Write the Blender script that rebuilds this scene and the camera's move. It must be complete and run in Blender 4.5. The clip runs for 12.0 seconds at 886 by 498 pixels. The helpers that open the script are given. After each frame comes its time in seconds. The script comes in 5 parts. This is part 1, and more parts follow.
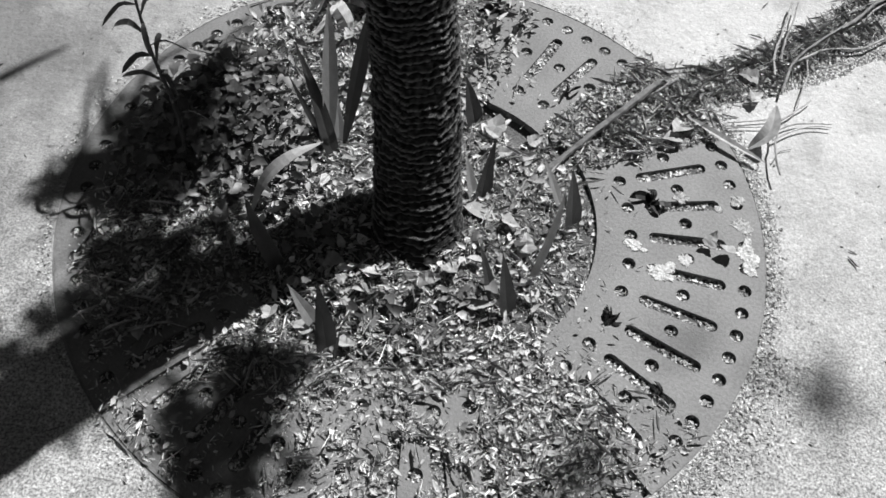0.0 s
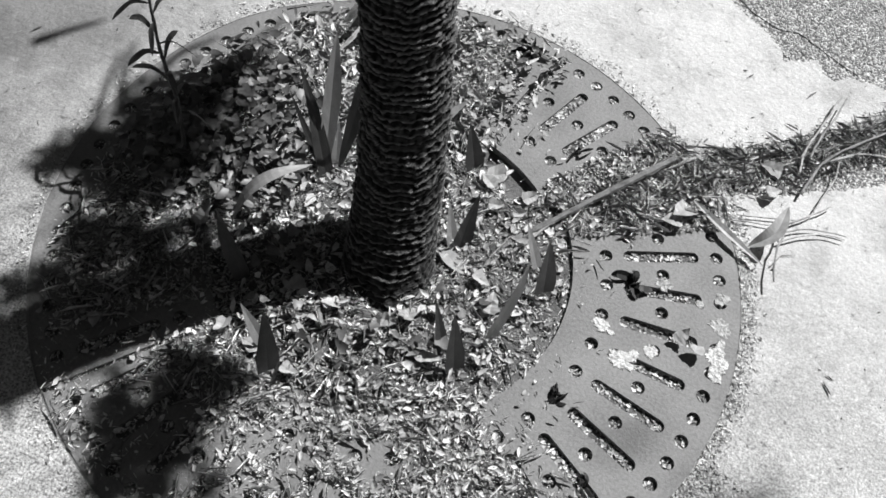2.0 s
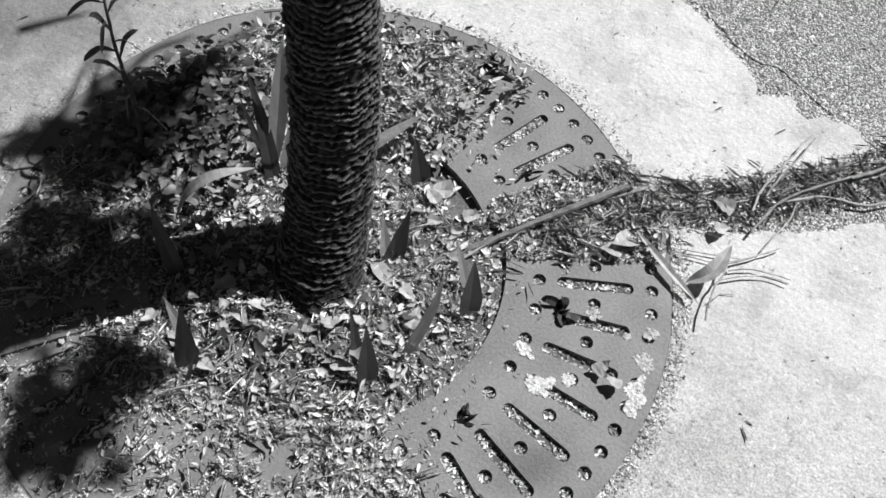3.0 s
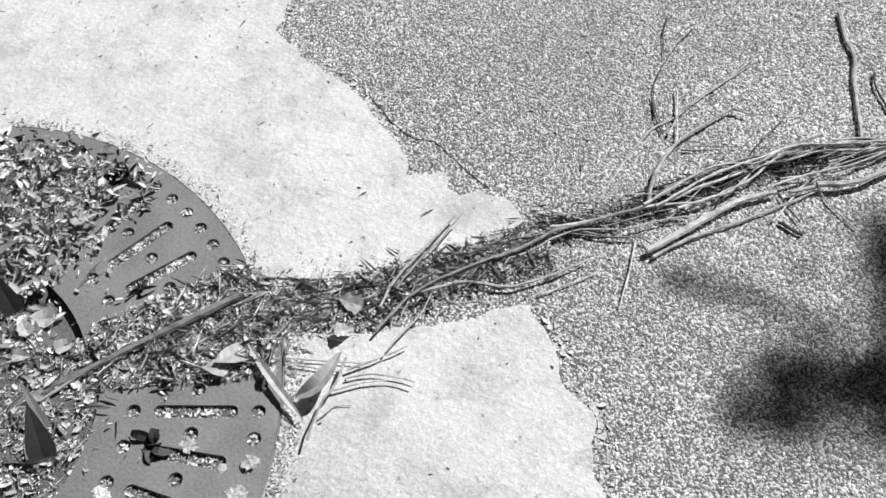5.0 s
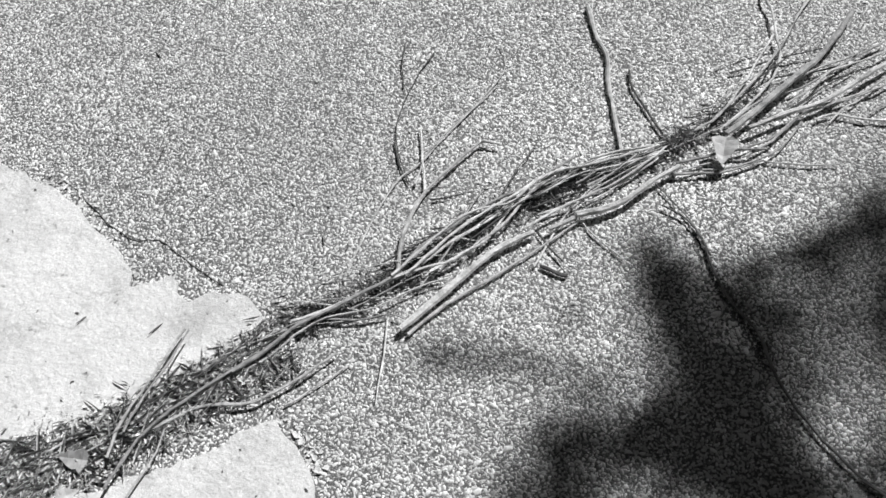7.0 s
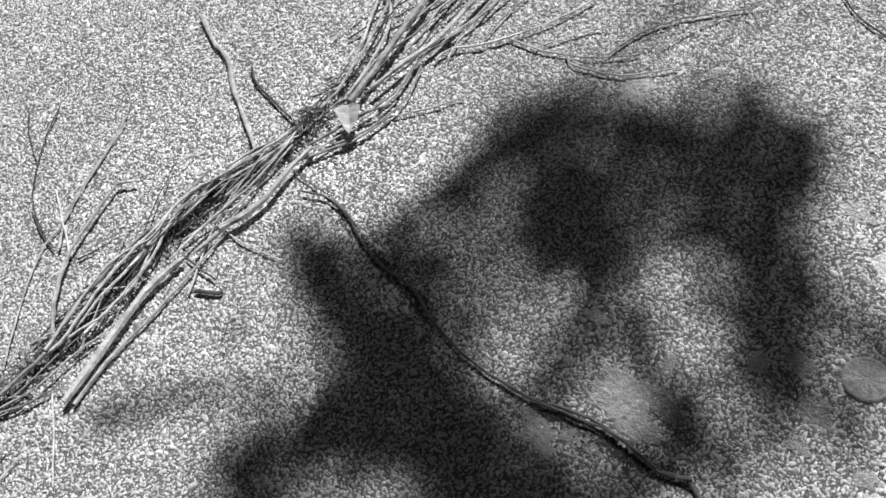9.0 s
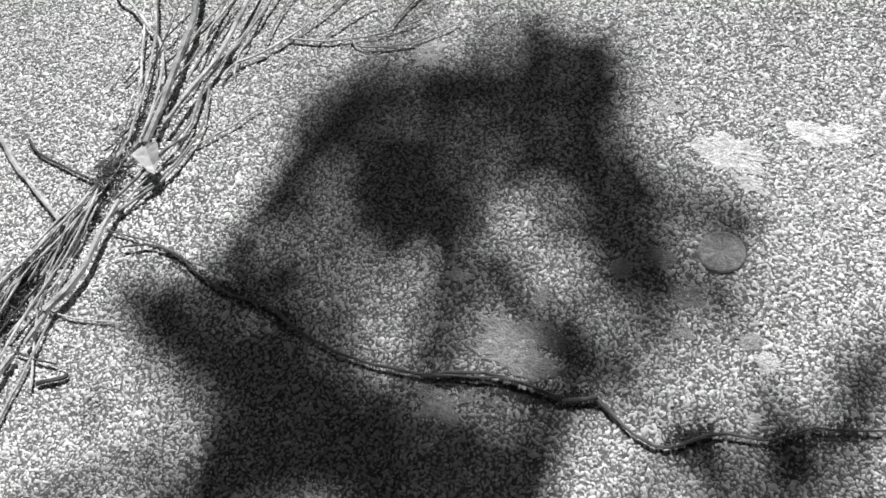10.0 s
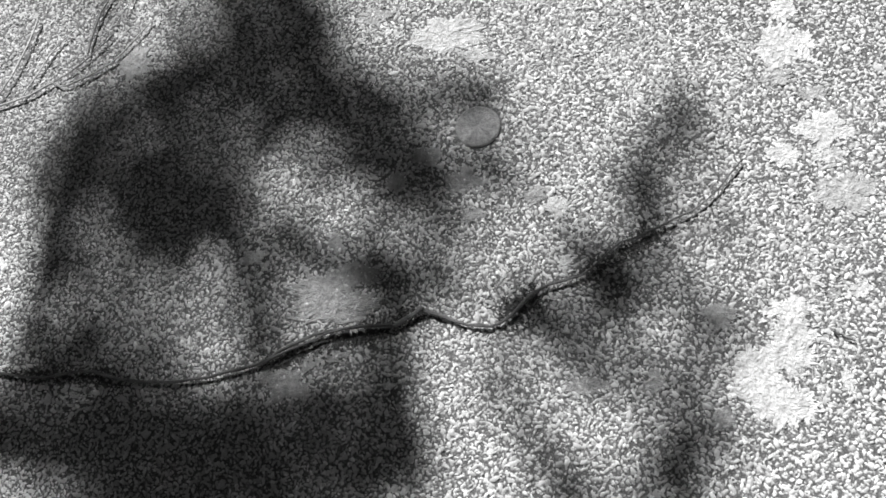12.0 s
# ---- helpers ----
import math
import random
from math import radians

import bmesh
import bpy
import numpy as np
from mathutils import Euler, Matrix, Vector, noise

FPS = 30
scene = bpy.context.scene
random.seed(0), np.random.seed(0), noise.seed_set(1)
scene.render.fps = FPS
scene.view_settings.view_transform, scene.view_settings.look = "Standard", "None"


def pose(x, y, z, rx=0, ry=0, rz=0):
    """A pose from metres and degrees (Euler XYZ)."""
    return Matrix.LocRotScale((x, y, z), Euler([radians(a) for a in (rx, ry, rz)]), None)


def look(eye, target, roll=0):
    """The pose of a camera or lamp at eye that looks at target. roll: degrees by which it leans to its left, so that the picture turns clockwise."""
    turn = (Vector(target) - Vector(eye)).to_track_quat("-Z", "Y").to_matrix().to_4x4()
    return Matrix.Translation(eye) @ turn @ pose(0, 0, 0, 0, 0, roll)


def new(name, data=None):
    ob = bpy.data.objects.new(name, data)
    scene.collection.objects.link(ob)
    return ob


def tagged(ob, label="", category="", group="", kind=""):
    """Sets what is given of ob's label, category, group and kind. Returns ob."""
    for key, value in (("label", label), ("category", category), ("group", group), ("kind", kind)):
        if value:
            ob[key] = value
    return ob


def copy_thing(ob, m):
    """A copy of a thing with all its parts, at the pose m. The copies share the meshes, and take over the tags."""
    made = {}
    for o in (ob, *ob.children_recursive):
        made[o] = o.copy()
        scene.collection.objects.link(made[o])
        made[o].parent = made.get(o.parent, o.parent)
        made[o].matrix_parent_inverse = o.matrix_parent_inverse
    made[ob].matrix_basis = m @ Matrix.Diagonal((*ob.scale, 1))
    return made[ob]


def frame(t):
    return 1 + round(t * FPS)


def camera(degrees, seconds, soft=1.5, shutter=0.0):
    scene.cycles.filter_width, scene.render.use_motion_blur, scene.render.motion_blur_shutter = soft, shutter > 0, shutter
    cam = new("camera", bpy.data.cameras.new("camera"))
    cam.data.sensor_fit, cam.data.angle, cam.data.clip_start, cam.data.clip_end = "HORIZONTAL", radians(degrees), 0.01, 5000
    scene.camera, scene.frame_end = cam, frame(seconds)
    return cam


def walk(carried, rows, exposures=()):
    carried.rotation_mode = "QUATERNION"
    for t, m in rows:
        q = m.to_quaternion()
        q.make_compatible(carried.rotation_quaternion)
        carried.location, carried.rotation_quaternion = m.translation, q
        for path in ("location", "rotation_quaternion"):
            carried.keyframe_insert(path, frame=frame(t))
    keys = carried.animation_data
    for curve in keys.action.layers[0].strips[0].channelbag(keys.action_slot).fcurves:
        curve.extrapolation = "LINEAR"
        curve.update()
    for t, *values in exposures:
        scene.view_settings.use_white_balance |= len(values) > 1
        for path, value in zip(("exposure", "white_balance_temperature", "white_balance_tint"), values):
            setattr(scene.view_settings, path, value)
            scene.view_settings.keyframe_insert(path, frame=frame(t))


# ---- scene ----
cam = camera(51.1, 12.0, soft=1.6)

PATH = [
    (0, (0.088, -1.144, 1.639), (0.066, -0.061, -0.042), 5.6),
    (0.5, (0.111, -1.153, 1.668), (0.079, -0.062, -0.008), 6.7),
    (1, (0.158, -1.126, 1.686), (0.098, -0.04, 0.007), 7.6),
    (1.5, (0.229, -1.045, 1.706), (0.106, 0.001, 0.005), 7.8),
    (2, (0.307, -0.952, 1.728), (0.101, 0.036, 0.0), 7.5),
    (2.5, (0.397, -0.879, 1.761), (0.12, 0.057, 0.016), 7.1),
    (2.7, (0.456, -0.859, 1.782), (0.146, 0.064, 0.036), 6.4),
    (4.3, (1.171, -0.536, 1.722), (0.679, 0.453, 0.055), -2.3),
    (4.5, (1.208, -0.48, 1.707), (0.742, 0.525, 0.041), -2.2),
    (5, (1.291, -0.326, 1.669), (0.884, 0.695, -0.002), -2.6),
    (5.5, (1.355, -0.174, 1.647), (1.012, 0.833, -0.047), -3.5),
    (6, (1.425, -0.062, 1.623), (1.129, 0.939, -0.082), -4.6),
    (6.5, (1.532, 0.025, 1.606), (1.242, 1.022, -0.104), -6.8),
    (6.7, (1.547, 0.06, 1.611), (1.289, 1.047, -0.11), -6.2),
    (8.3, (1.978, 0.144, 1.558), (1.742, 1.125, -0.168), -15.4),
    (8.5, (2.031, 0.132, 1.535), (1.818, 1.125, -0.188), -16.5),
    (9, (2.127, 0.118, 1.515), (2.021, 1.088, -0.231), -18.5),
    (9.5, (2.109, 0.086, 1.476), (2.202, 1.039, -0.28), -16.6),
    (10, (2.074, 0.074, 1.437), (2.325, 0.986, -0.325), -16.7),
    (10.5, (2.078, 0.078, 1.427), (2.399, 0.917, -0.359), -19.4),
    (11, (2.109, 0.073, 1.443), (2.448, 0.829, -0.377), -23.1),
    (11.5, (2.137, 0.028, 1.434), (2.496, 0.735, -0.402), -26.4),
    (12, (2.152, -0.038, 1.4), (2.545, 0.639, -0.441), -28.6),
]
walk(cam, [(t, look(eye, target, roll)) for t, eye, target, roll in PATH], [(0.0, 0.04), (1.5, 0.09), (5.0, 0.06), (8.5, 0.02), (9.6, 0.22), (12.0, 0.2)])

# ---- light ----
SUN_AZ, SUN_EL = 60.0, 50.0          # where the sun stands, degrees from +x towards +y, and above the ground
TO_SUN = Vector((math.cos(radians(SUN_EL)) * math.cos(radians(SUN_AZ)), math.cos(radians(SUN_EL)) * math.sin(radians(SUN_AZ)), math.sin(radians(SUN_EL))))
world = bpy.data.worlds.new("sky")
scene.world = world
world.use_nodes = True
wn = world.node_tree
sky = wn.nodes.new("ShaderNodeTexSky")
sky.sky_type, sky.sun_disc = "NISHITA", False
sky.sun_elevation, sky.sun_rotation = radians(SUN_EL), radians(90 - SUN_AZ)
sky.air_density, sky.dust_density = 0.37, 0.05
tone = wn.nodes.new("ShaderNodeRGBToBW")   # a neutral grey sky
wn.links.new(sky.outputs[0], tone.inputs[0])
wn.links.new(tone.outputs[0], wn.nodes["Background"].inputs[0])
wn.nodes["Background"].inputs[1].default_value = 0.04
sun = new("sun", bpy.data.lights.new("sun", "SUN"))
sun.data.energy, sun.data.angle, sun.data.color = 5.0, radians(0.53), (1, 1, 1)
sun.matrix_world = look(TO_SUN * 20, (0, 0, 0))


# ---- materials ----
def material(name, dark, light, grain=60.0, stain=3.0, rough=0.85, bump=0.3, depth=0.004, metal=0.0, vary=0.0, translucent=0.0, stretch=(1, 1, 1)):
    """A grey surface: fine grain and broad stains between two tones, with relief; vary: spread of tone from piece to piece."""
    m = bpy.data.materials.new(name)
    m.use_nodes = True
    t = m.node_tree
    b = t.nodes["Principled BSDF"]
    co = t.nodes.new("ShaderNodeTexCoord")
    mp = t.nodes.new("ShaderNodeMapping")
    mp.inputs["Scale"].default_value = stretch
    t.links.new(co.outputs["Object"], mp.inputs[0])
    fine = t.nodes.new("ShaderNodeTexNoise")
    fine.inputs["Scale"].default_value, fine.inputs["Detail"].default_value, fine.inputs["Roughness"].default_value = grain, 4, 0.65
    broad = t.nodes.new("ShaderNodeTexNoise")
    broad.inputs["Scale"].default_value, broad.inputs["Detail"].default_value = stain, 5
    for n in (fine, broad):
        t.links.new(mp.outputs[0], n.inputs["Vector"])
    mix = t.nodes.new("ShaderNodeMath")
    mix.operation = "ADD"
    t.links.new(fine.outputs["Fac"], mix.inputs[0])
    t.links.new(broad.outputs["Fac"], mix.inputs[1])
    span = t.nodes.new("ShaderNodeMapRange")
    span.inputs["From Min"].default_value, span.inputs["From Max"].default_value = 0.65, 1.35
    span.inputs["To Min"].default_value, span.inputs["To Max"].default_value = dark, light
    t.links.new(mix.outputs[0], span.inputs["Value"])
    out = span.outputs[0]
    if vary:
        geo = t.nodes.new("ShaderNodeNewGeometry")
        obi = t.nodes.new("ShaderNodeObjectInfo")
        add = t.nodes.new("ShaderNodeMath")
        add.operation = "ADD"
        t.links.new(geo.outputs["Random Per Island"], add.inputs[0])
        t.links.new(obi.outputs["Random"], add.inputs[1])
        wrap = t.nodes.new("ShaderNodeMath")
        wrap.operation = "FRACT"
        t.links.new(add.outputs[0], wrap.inputs[0])
        gain = t.nodes.new("ShaderNodeMapRange")
        gain.inputs["To Min"].default_value, gain.inputs["To Max"].default_value = 1 - vary, 1 + vary
        t.links.new(wrap.outputs[0], gain.inputs["Value"])
        mul = t.nodes.new("ShaderNodeMath")
        mul.operation = "MULTIPLY"
        t.links.new(out, mul.inputs[0])
        t.links.new(gain.outputs[0], mul.inputs[1])
        out = mul.outputs[0]
    t.links.new(out, b.inputs["Base Color"])
    b.inputs["Roughness"].default_value, b.inputs["Metallic"].default_value = rough, metal
    if bump:
        bn = t.nodes.new("ShaderNodeBump")
        bn.inputs["Strength"].default_value, bn.inputs["Distance"].default_value = bump, depth
        t.links.new(fine.outputs["Fac"], bn.inputs["Height"])
        t.links.new(bn.outputs[0], b.inputs["Normal"])
    if translucent:
        tr = t.nodes.new("ShaderNodeBsdfTranslucent")
        t.links.new(out, tr.inputs["Color"])
        ms = t.nodes.new("ShaderNodeMixShader")
        ms.inputs[0].default_value = translucent
        t.links.new(b.outputs[0], ms.inputs[1])
        t.links.new(tr.outputs[0], ms.inputs[2])
        t.links.new(ms.outputs[0], t.nodes["Material Output"].inputs["Surface"])
    return m


def asphalt_stone():
    """Worn road stones: tone from stone to stone, few very pale ones."""
    m = material("road_stone", 0.7, 1.3, 160, 1.2, 0.8, 0.25, 0.002)
    t = m.node_tree
    b = t.nodes["Principled BSDF"]
    old = b.inputs["Base Color"].links[0].from_socket
    geo = t.nodes.new("ShaderNodeNewGeometry")
    ramp = t.nodes.new("ShaderNodeValToRGB")
    ramp.color_ramp.elements[0].color, ramp.color_ramp.elements[1].color = (0.46,) * 3 + (1,), (0.95,) * 3 + (1,)
    for at, tone in ((0.25, 0.57), (0.6, 0.64), (0.88, 0.76)):
        ramp.color_ramp.elements.new(at).color = (tone,) * 3 + (1,)
    t.links.new(geo.outputs["Random Per Island"], ramp.inputs[0])
    mul = t.nodes.new("ShaderNodeMixRGB")
    mul.blend_type = "MULTIPLY"
    mul.inputs[0].default_value = 1
    t.links.new(ramp.outputs[0], mul.inputs[1])
    t.links.new(old, mul.inputs[2])
    t.links.new(mul.outputs[0], b.inputs["Base Color"])
    return m


def old_concrete():
    """Rough pale concrete: grain, broad stains, small dark pits and grit, fine cracks."""
    m = material("concrete", 0.55, 0.80, 80, 2.6, 0.9, 0.8, 0.005)
    t = m.node_tree
    b = t.nodes["Principled BSDF"]
    old = b.inputs["Base Color"].links[0].from_socket
    co = t.nodes.new("ShaderNodeTexCoord")

    # the south side is worn down to the sand, the north side is still smooth
    split = t.nodes.new("ShaderNodeSeparateXYZ")
    t.links.new(co.outputs["Object"], split.inputs[0])
    worn = t.nodes.new("ShaderNodeMapRange")
    worn.inputs["From Min"].default_value, worn.inputs["From Max"].default_value = 0.35, -0.45
    t.links.new(split.outputs["Y"], worn.inputs["Value"])

    def spots(scale, low, high, tone, sandy=False):
        nonlocal old
        n = t.nodes.new("ShaderNodeTexNoise")
        n.inputs["Scale"].default_value, n.inputs["Detail"].default_value, n.inputs["Roughness"].default_value = scale, 3, 0.7
        t.links.new(co.outputs["Object"], n.inputs["Vector"])
        r = t.nodes.new("ShaderNodeMapRange")
        r.inputs["From Min"].default_value, r.inputs["From Max"].default_value = low, high
        r.inputs["To Min"].default_value, r.inputs["To Max"].default_value = 1, tone
        t.links.new(n.outputs["Fac"], r.inputs["Value"])
        if sandy:
            fade = t.nodes.new("ShaderNodeMapRange")
            fade.inputs["To Min"].default_value, fade.inputs["To Max"].default_value = 1, tone
            t.links.new(worn.outputs[0], fade.inputs["Value"])
            t.links.new(fade.outputs[0], r.inputs["To Max"])
        k = t.nodes.new("ShaderNodeMath")
        k.operation = "MULTIPLY"
        t.links.new(old, k.inputs[0])
        t.links.new(r.outputs[0], k.inputs[1])
        old = k.outputs[0]

    spots(190, 0.46, 0.58, 0.42, True)
    spots(120, 0.56, 0.62, 1.35, True)
    spots(70, 0.52, 0.60, 0.75, True)
    spots(210, 0.56, 0.68, 0.72)
    spots(75, 0.60, 0.68, 0.70)
    spots(150, 0.58, 0.65, 1.28)
    spots(55, 0.60, 0.66, 1.16)
    spots(26, 0.66, 0.70, 0.55)
    spots(13, 0.52, 0.60, 0.90)
    spots(4, 0.48, 0.66, 0.78)
    warp = t.nodes.new("ShaderNodeTexNoise")
    warp.inputs["Scale"].default_value, warp.inputs["Detail"].default_value = 6, 5
    t.links.new(co.outputs["Object"], warp.inputs["Vector"])
    bend = t.nodes.new("ShaderNodeVectorMath")
    bend.operation = "MULTIPLY_ADD"
    bend.inputs[1].default_value = (0.35, 0.35, 0)
    t.links.new(warp.outputs["Color"], bend.inputs[0])
    t.links.new(co.outputs["Object"], bend.inputs[2])
    crack = t.nodes.new("ShaderNodeTexVoronoi")
    crack.feature = "DISTANCE_TO_EDGE"
    crack.inputs["Scale"].default_value = 1.5
    t.links.new(bend.outputs[0], crack.inputs["Vector"])
    line = t.nodes.new("ShaderNodeMapRange")
    line.inputs["From Min"].default_value, line.inputs["From Max"].default_value = 0.0, 0.007
    line.inputs["To Min"].default_value, line.inputs["To Max"].default_value = 0.84, 1.0
    t.links.new(crack.outputs["Distance"], line.inputs["Value"])
    k = t.nodes.new("ShaderNodeMath")
    k.operation = "MULTIPLY"
    t.links.new(old, k.inputs[0])
    t.links.new(line.outputs[0], k.inputs[1])
    old = k.outputs[0]
    # a darker area with a mottled edge west of the grate
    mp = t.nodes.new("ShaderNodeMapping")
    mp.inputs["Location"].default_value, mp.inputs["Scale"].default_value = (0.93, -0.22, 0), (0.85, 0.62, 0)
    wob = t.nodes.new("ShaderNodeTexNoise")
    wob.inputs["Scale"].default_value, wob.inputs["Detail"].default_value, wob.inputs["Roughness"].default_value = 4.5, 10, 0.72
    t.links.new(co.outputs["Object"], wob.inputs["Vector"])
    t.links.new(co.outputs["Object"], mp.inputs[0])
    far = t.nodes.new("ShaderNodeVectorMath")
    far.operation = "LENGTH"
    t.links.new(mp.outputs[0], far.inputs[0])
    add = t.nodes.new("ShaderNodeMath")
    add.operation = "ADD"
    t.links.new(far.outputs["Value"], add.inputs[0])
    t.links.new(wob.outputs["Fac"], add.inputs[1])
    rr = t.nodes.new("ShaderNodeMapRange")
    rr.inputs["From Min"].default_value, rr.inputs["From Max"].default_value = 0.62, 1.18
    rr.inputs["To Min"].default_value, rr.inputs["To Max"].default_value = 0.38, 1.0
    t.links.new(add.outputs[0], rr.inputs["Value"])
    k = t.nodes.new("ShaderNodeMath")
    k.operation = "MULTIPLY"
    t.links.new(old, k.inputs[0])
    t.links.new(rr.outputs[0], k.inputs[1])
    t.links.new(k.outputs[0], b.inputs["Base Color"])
    return m


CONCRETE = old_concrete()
def asphalt():
    """Asphalt binder full of fine stones of many tones."""
    m = material("asphalt_binder", 0.75, 1.25, 150, 1.5, 0.9, 0.0)
    t = m.node_tree
    b = t.nodes["Principled BSDF"]
    old = b.inputs["Base Color"].links[0].from_socket
    co = t.nodes.new("ShaderNodeTexCoord")
    cell, gap = t.nodes.new("ShaderNodeTexVoronoi"), t.nodes.new("ShaderNodeTexVoronoi")
    gap.feature = "DISTANCE_TO_EDGE"
    for v in (cell, gap):
        v.inputs["Scale"].default_value = 190
        t.links.new(co.outputs["Object"], v.inputs["Vector"])
    ramp = t.nodes.new("ShaderNodeValToRGB")
    ramp.color_ramp.elements[0].color, ramp.color_ramp.elements[1].color = (0.18,) * 3 + (1,), (0.54,) * 3 + (1,)
    ramp.color_ramp.elements.new(0.5).color = (0.20,) * 3 + (1,)
    t.links.new(cell.outputs["Color"], ramp.inputs[0])
    seam = t.nodes.new("ShaderNodeMapRange")
    seam.inputs["From Max"].default_value, seam.inputs["To Min"].default_value, seam.inputs["To Max"].default_value = 0.25, 0.38, 1.0
    t.links.new(gap.outputs["Distance"], seam.inputs["Value"])
    last = ramp.outputs[0]
    for s in (seam.outputs[0], old):
        k = t.nodes.new("ShaderNodeMixRGB")
        k.blend_type = "MULTIPLY"
        k.inputs[0].default_value = 1
        t.links.new(last, k.inputs[1])
        t.links.new(s, k.inputs[2])
        last = k.outputs[0]
    t.links.new(last, b.inputs["Base Color"])
    bump = t.nodes.new("ShaderNodeBump")
    bump.inputs["Strength"].default_value, bump.inputs["Distance"].default_value = 0.8, 0.002
    t.links.new(gap.outputs["Distance"], bump.inputs["Height"])
    t.links.new(bump.outputs[0], b.inputs["Normal"])
    return m


ASPHALT = asphalt()
STONE = asphalt_stone()
IRON = material("cast_iron", 0.135, 0.29, 150, 6, 0.6, 0.7, 0.002)
SOIL = material("soil", 0.07, 0.19, 60, 8, 0.95, 0.9, 0.01)
BARK = material("palm_bark", 0.6, 1.4, 60, 9, 0.95, 1.0, 0.010, stretch=(1, 1, 2.5))
bt = BARK.node_tree
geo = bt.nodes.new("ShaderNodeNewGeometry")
lip = bt.nodes.new("ShaderNodeMapRange")      # pale worn fibres on the ridges, brightened as sunlit; groove shade put into colour
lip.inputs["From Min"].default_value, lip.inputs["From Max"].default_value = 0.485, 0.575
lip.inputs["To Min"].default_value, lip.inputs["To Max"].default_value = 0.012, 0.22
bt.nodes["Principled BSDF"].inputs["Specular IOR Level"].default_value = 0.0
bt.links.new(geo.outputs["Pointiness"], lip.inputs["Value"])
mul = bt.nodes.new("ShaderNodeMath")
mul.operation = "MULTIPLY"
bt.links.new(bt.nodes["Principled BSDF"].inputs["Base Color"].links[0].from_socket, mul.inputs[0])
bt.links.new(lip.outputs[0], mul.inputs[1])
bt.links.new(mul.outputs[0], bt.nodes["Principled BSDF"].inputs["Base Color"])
TWIG = material("dry_twig", 0.20, 0.76, 90, 22, 0.85, 0.8, 0.003, vary=0.4)
DRIFT = material("weathered_stick", 0.08, 0.32, 70, 25, 0.85, 0.7, 0.002)
DARK_TWIG = material("dark_twig", 0.03, 0.11, 60, 14, 0.85, 0.5, 0.002)
VINE_BARK = material("vine_bark", 0.03, 0.26, 45, 12, 0.85, 0.6, 0.002)
LITTER = material("leaf_litter", 0.34, 0.86, 90, 20, 0.85, 0.3, 0.002, vary=0.65, translucent=0.1)
CRUMB = material("fine_litter", 0.30, 0.80, 90, 20, 0.9, 0.3, 0.002, vary=0.7)
BROWN = material("brown_leaf", 0.26, 0.64, 80, 20, 0.85, 0.4, 0.002, vary=0.7)
PALE_LEAF = material("pale_dry_leaf", 0.34, 0.72, 70, 18, 0.8, 0.3, 0.002, vary=0.15, translucent=0.2)
GREEN = material("green_leaf", 0.07, 0.13, 80, 10, 0.45, 0.2, 0.001, vary=0.3, translucent=0.25)
# one leaf in two tones: backlit shade and sunlight put into the colour
IRIS = material("sword_leaf", 0.04, 0.11, 120, 9, 0.4, 0.25, 0.001, vary=0.3, translucent=0.08, stretch=(6, 6, 1))
IRIS_SUNLIT = material("sunlit_sword_leaf", 0.42, 0.70, 120, 9, 0.5, 0.25, 0.001, vary=0.2, translucent=0.3, stretch=(6, 6, 1))
IVY_GREEN = material("ivy_leaf", 0.08, 0.24, 60, 14, 0.42, 0.3, 0.002, vary=0.55, translucent=0.15)
DARK_LEAF = material("dark_weed", 0.012, 0.03, 60, 10, 0.6, 0.2, 0.001)
PALM_GREEN = material("palm_leaflet", 0.05, 0.11, 30, 5, 0.5, 0.1, 0.001, vary=0.3)
PAINT = material("white_splash", 0.30, 0.95, 140, 70, 0.7, 0.5, 0.003)
SMEAR = material("grey_smear", 0.20, 0.75, 160, 90, 0.8, 0.6, 0.003)
LID = material("lid_stone", 0.20, 0.60, 200, 60, 0.9, 0.8, 0.004)
ROAD_DUST = material("road_dust", 0.25, 0.55, 200, 30, 0.95, 0.9, 0.004)
PALE_MORTAR = material("pale_mortar", 0.42, 1.0, 110, 60, 0.9, 1.0, 0.006, vary=0.08)
MORTAR = material("mortar", 0.26, 0.62, 110, 70, 0.9, 1.0, 0.006, vary=0.12)


# ---- building blocks ----
def mesh_object(name, verts, faces, mat, parent=None, smooth=False, label=""):
    me = bpy.data.meshes.new(name)
    me.from_pydata([tuple(v) for v in verts], [], [tuple(f) for f in faces])
    me.materials.append(mat)
    if smooth:
        me.shade_smooth()
    me.update()
    ob = new(name, me)
    if parent is not None:
        ob.parent = parent
    return tagged(ob, label) if label else ob


def part(name, bm, mat, parent=None, label="", smooth=False):
    me = bpy.data.meshes.new(name)
    bm.to_mesh(me)
    bm.free()
    me.materials.append(mat)
    if smooth:
        me.shade_smooth()
    ob = new(name, me)
    if parent is not None:
        ob.parent = parent
    return tagged(ob, label) if label else ob


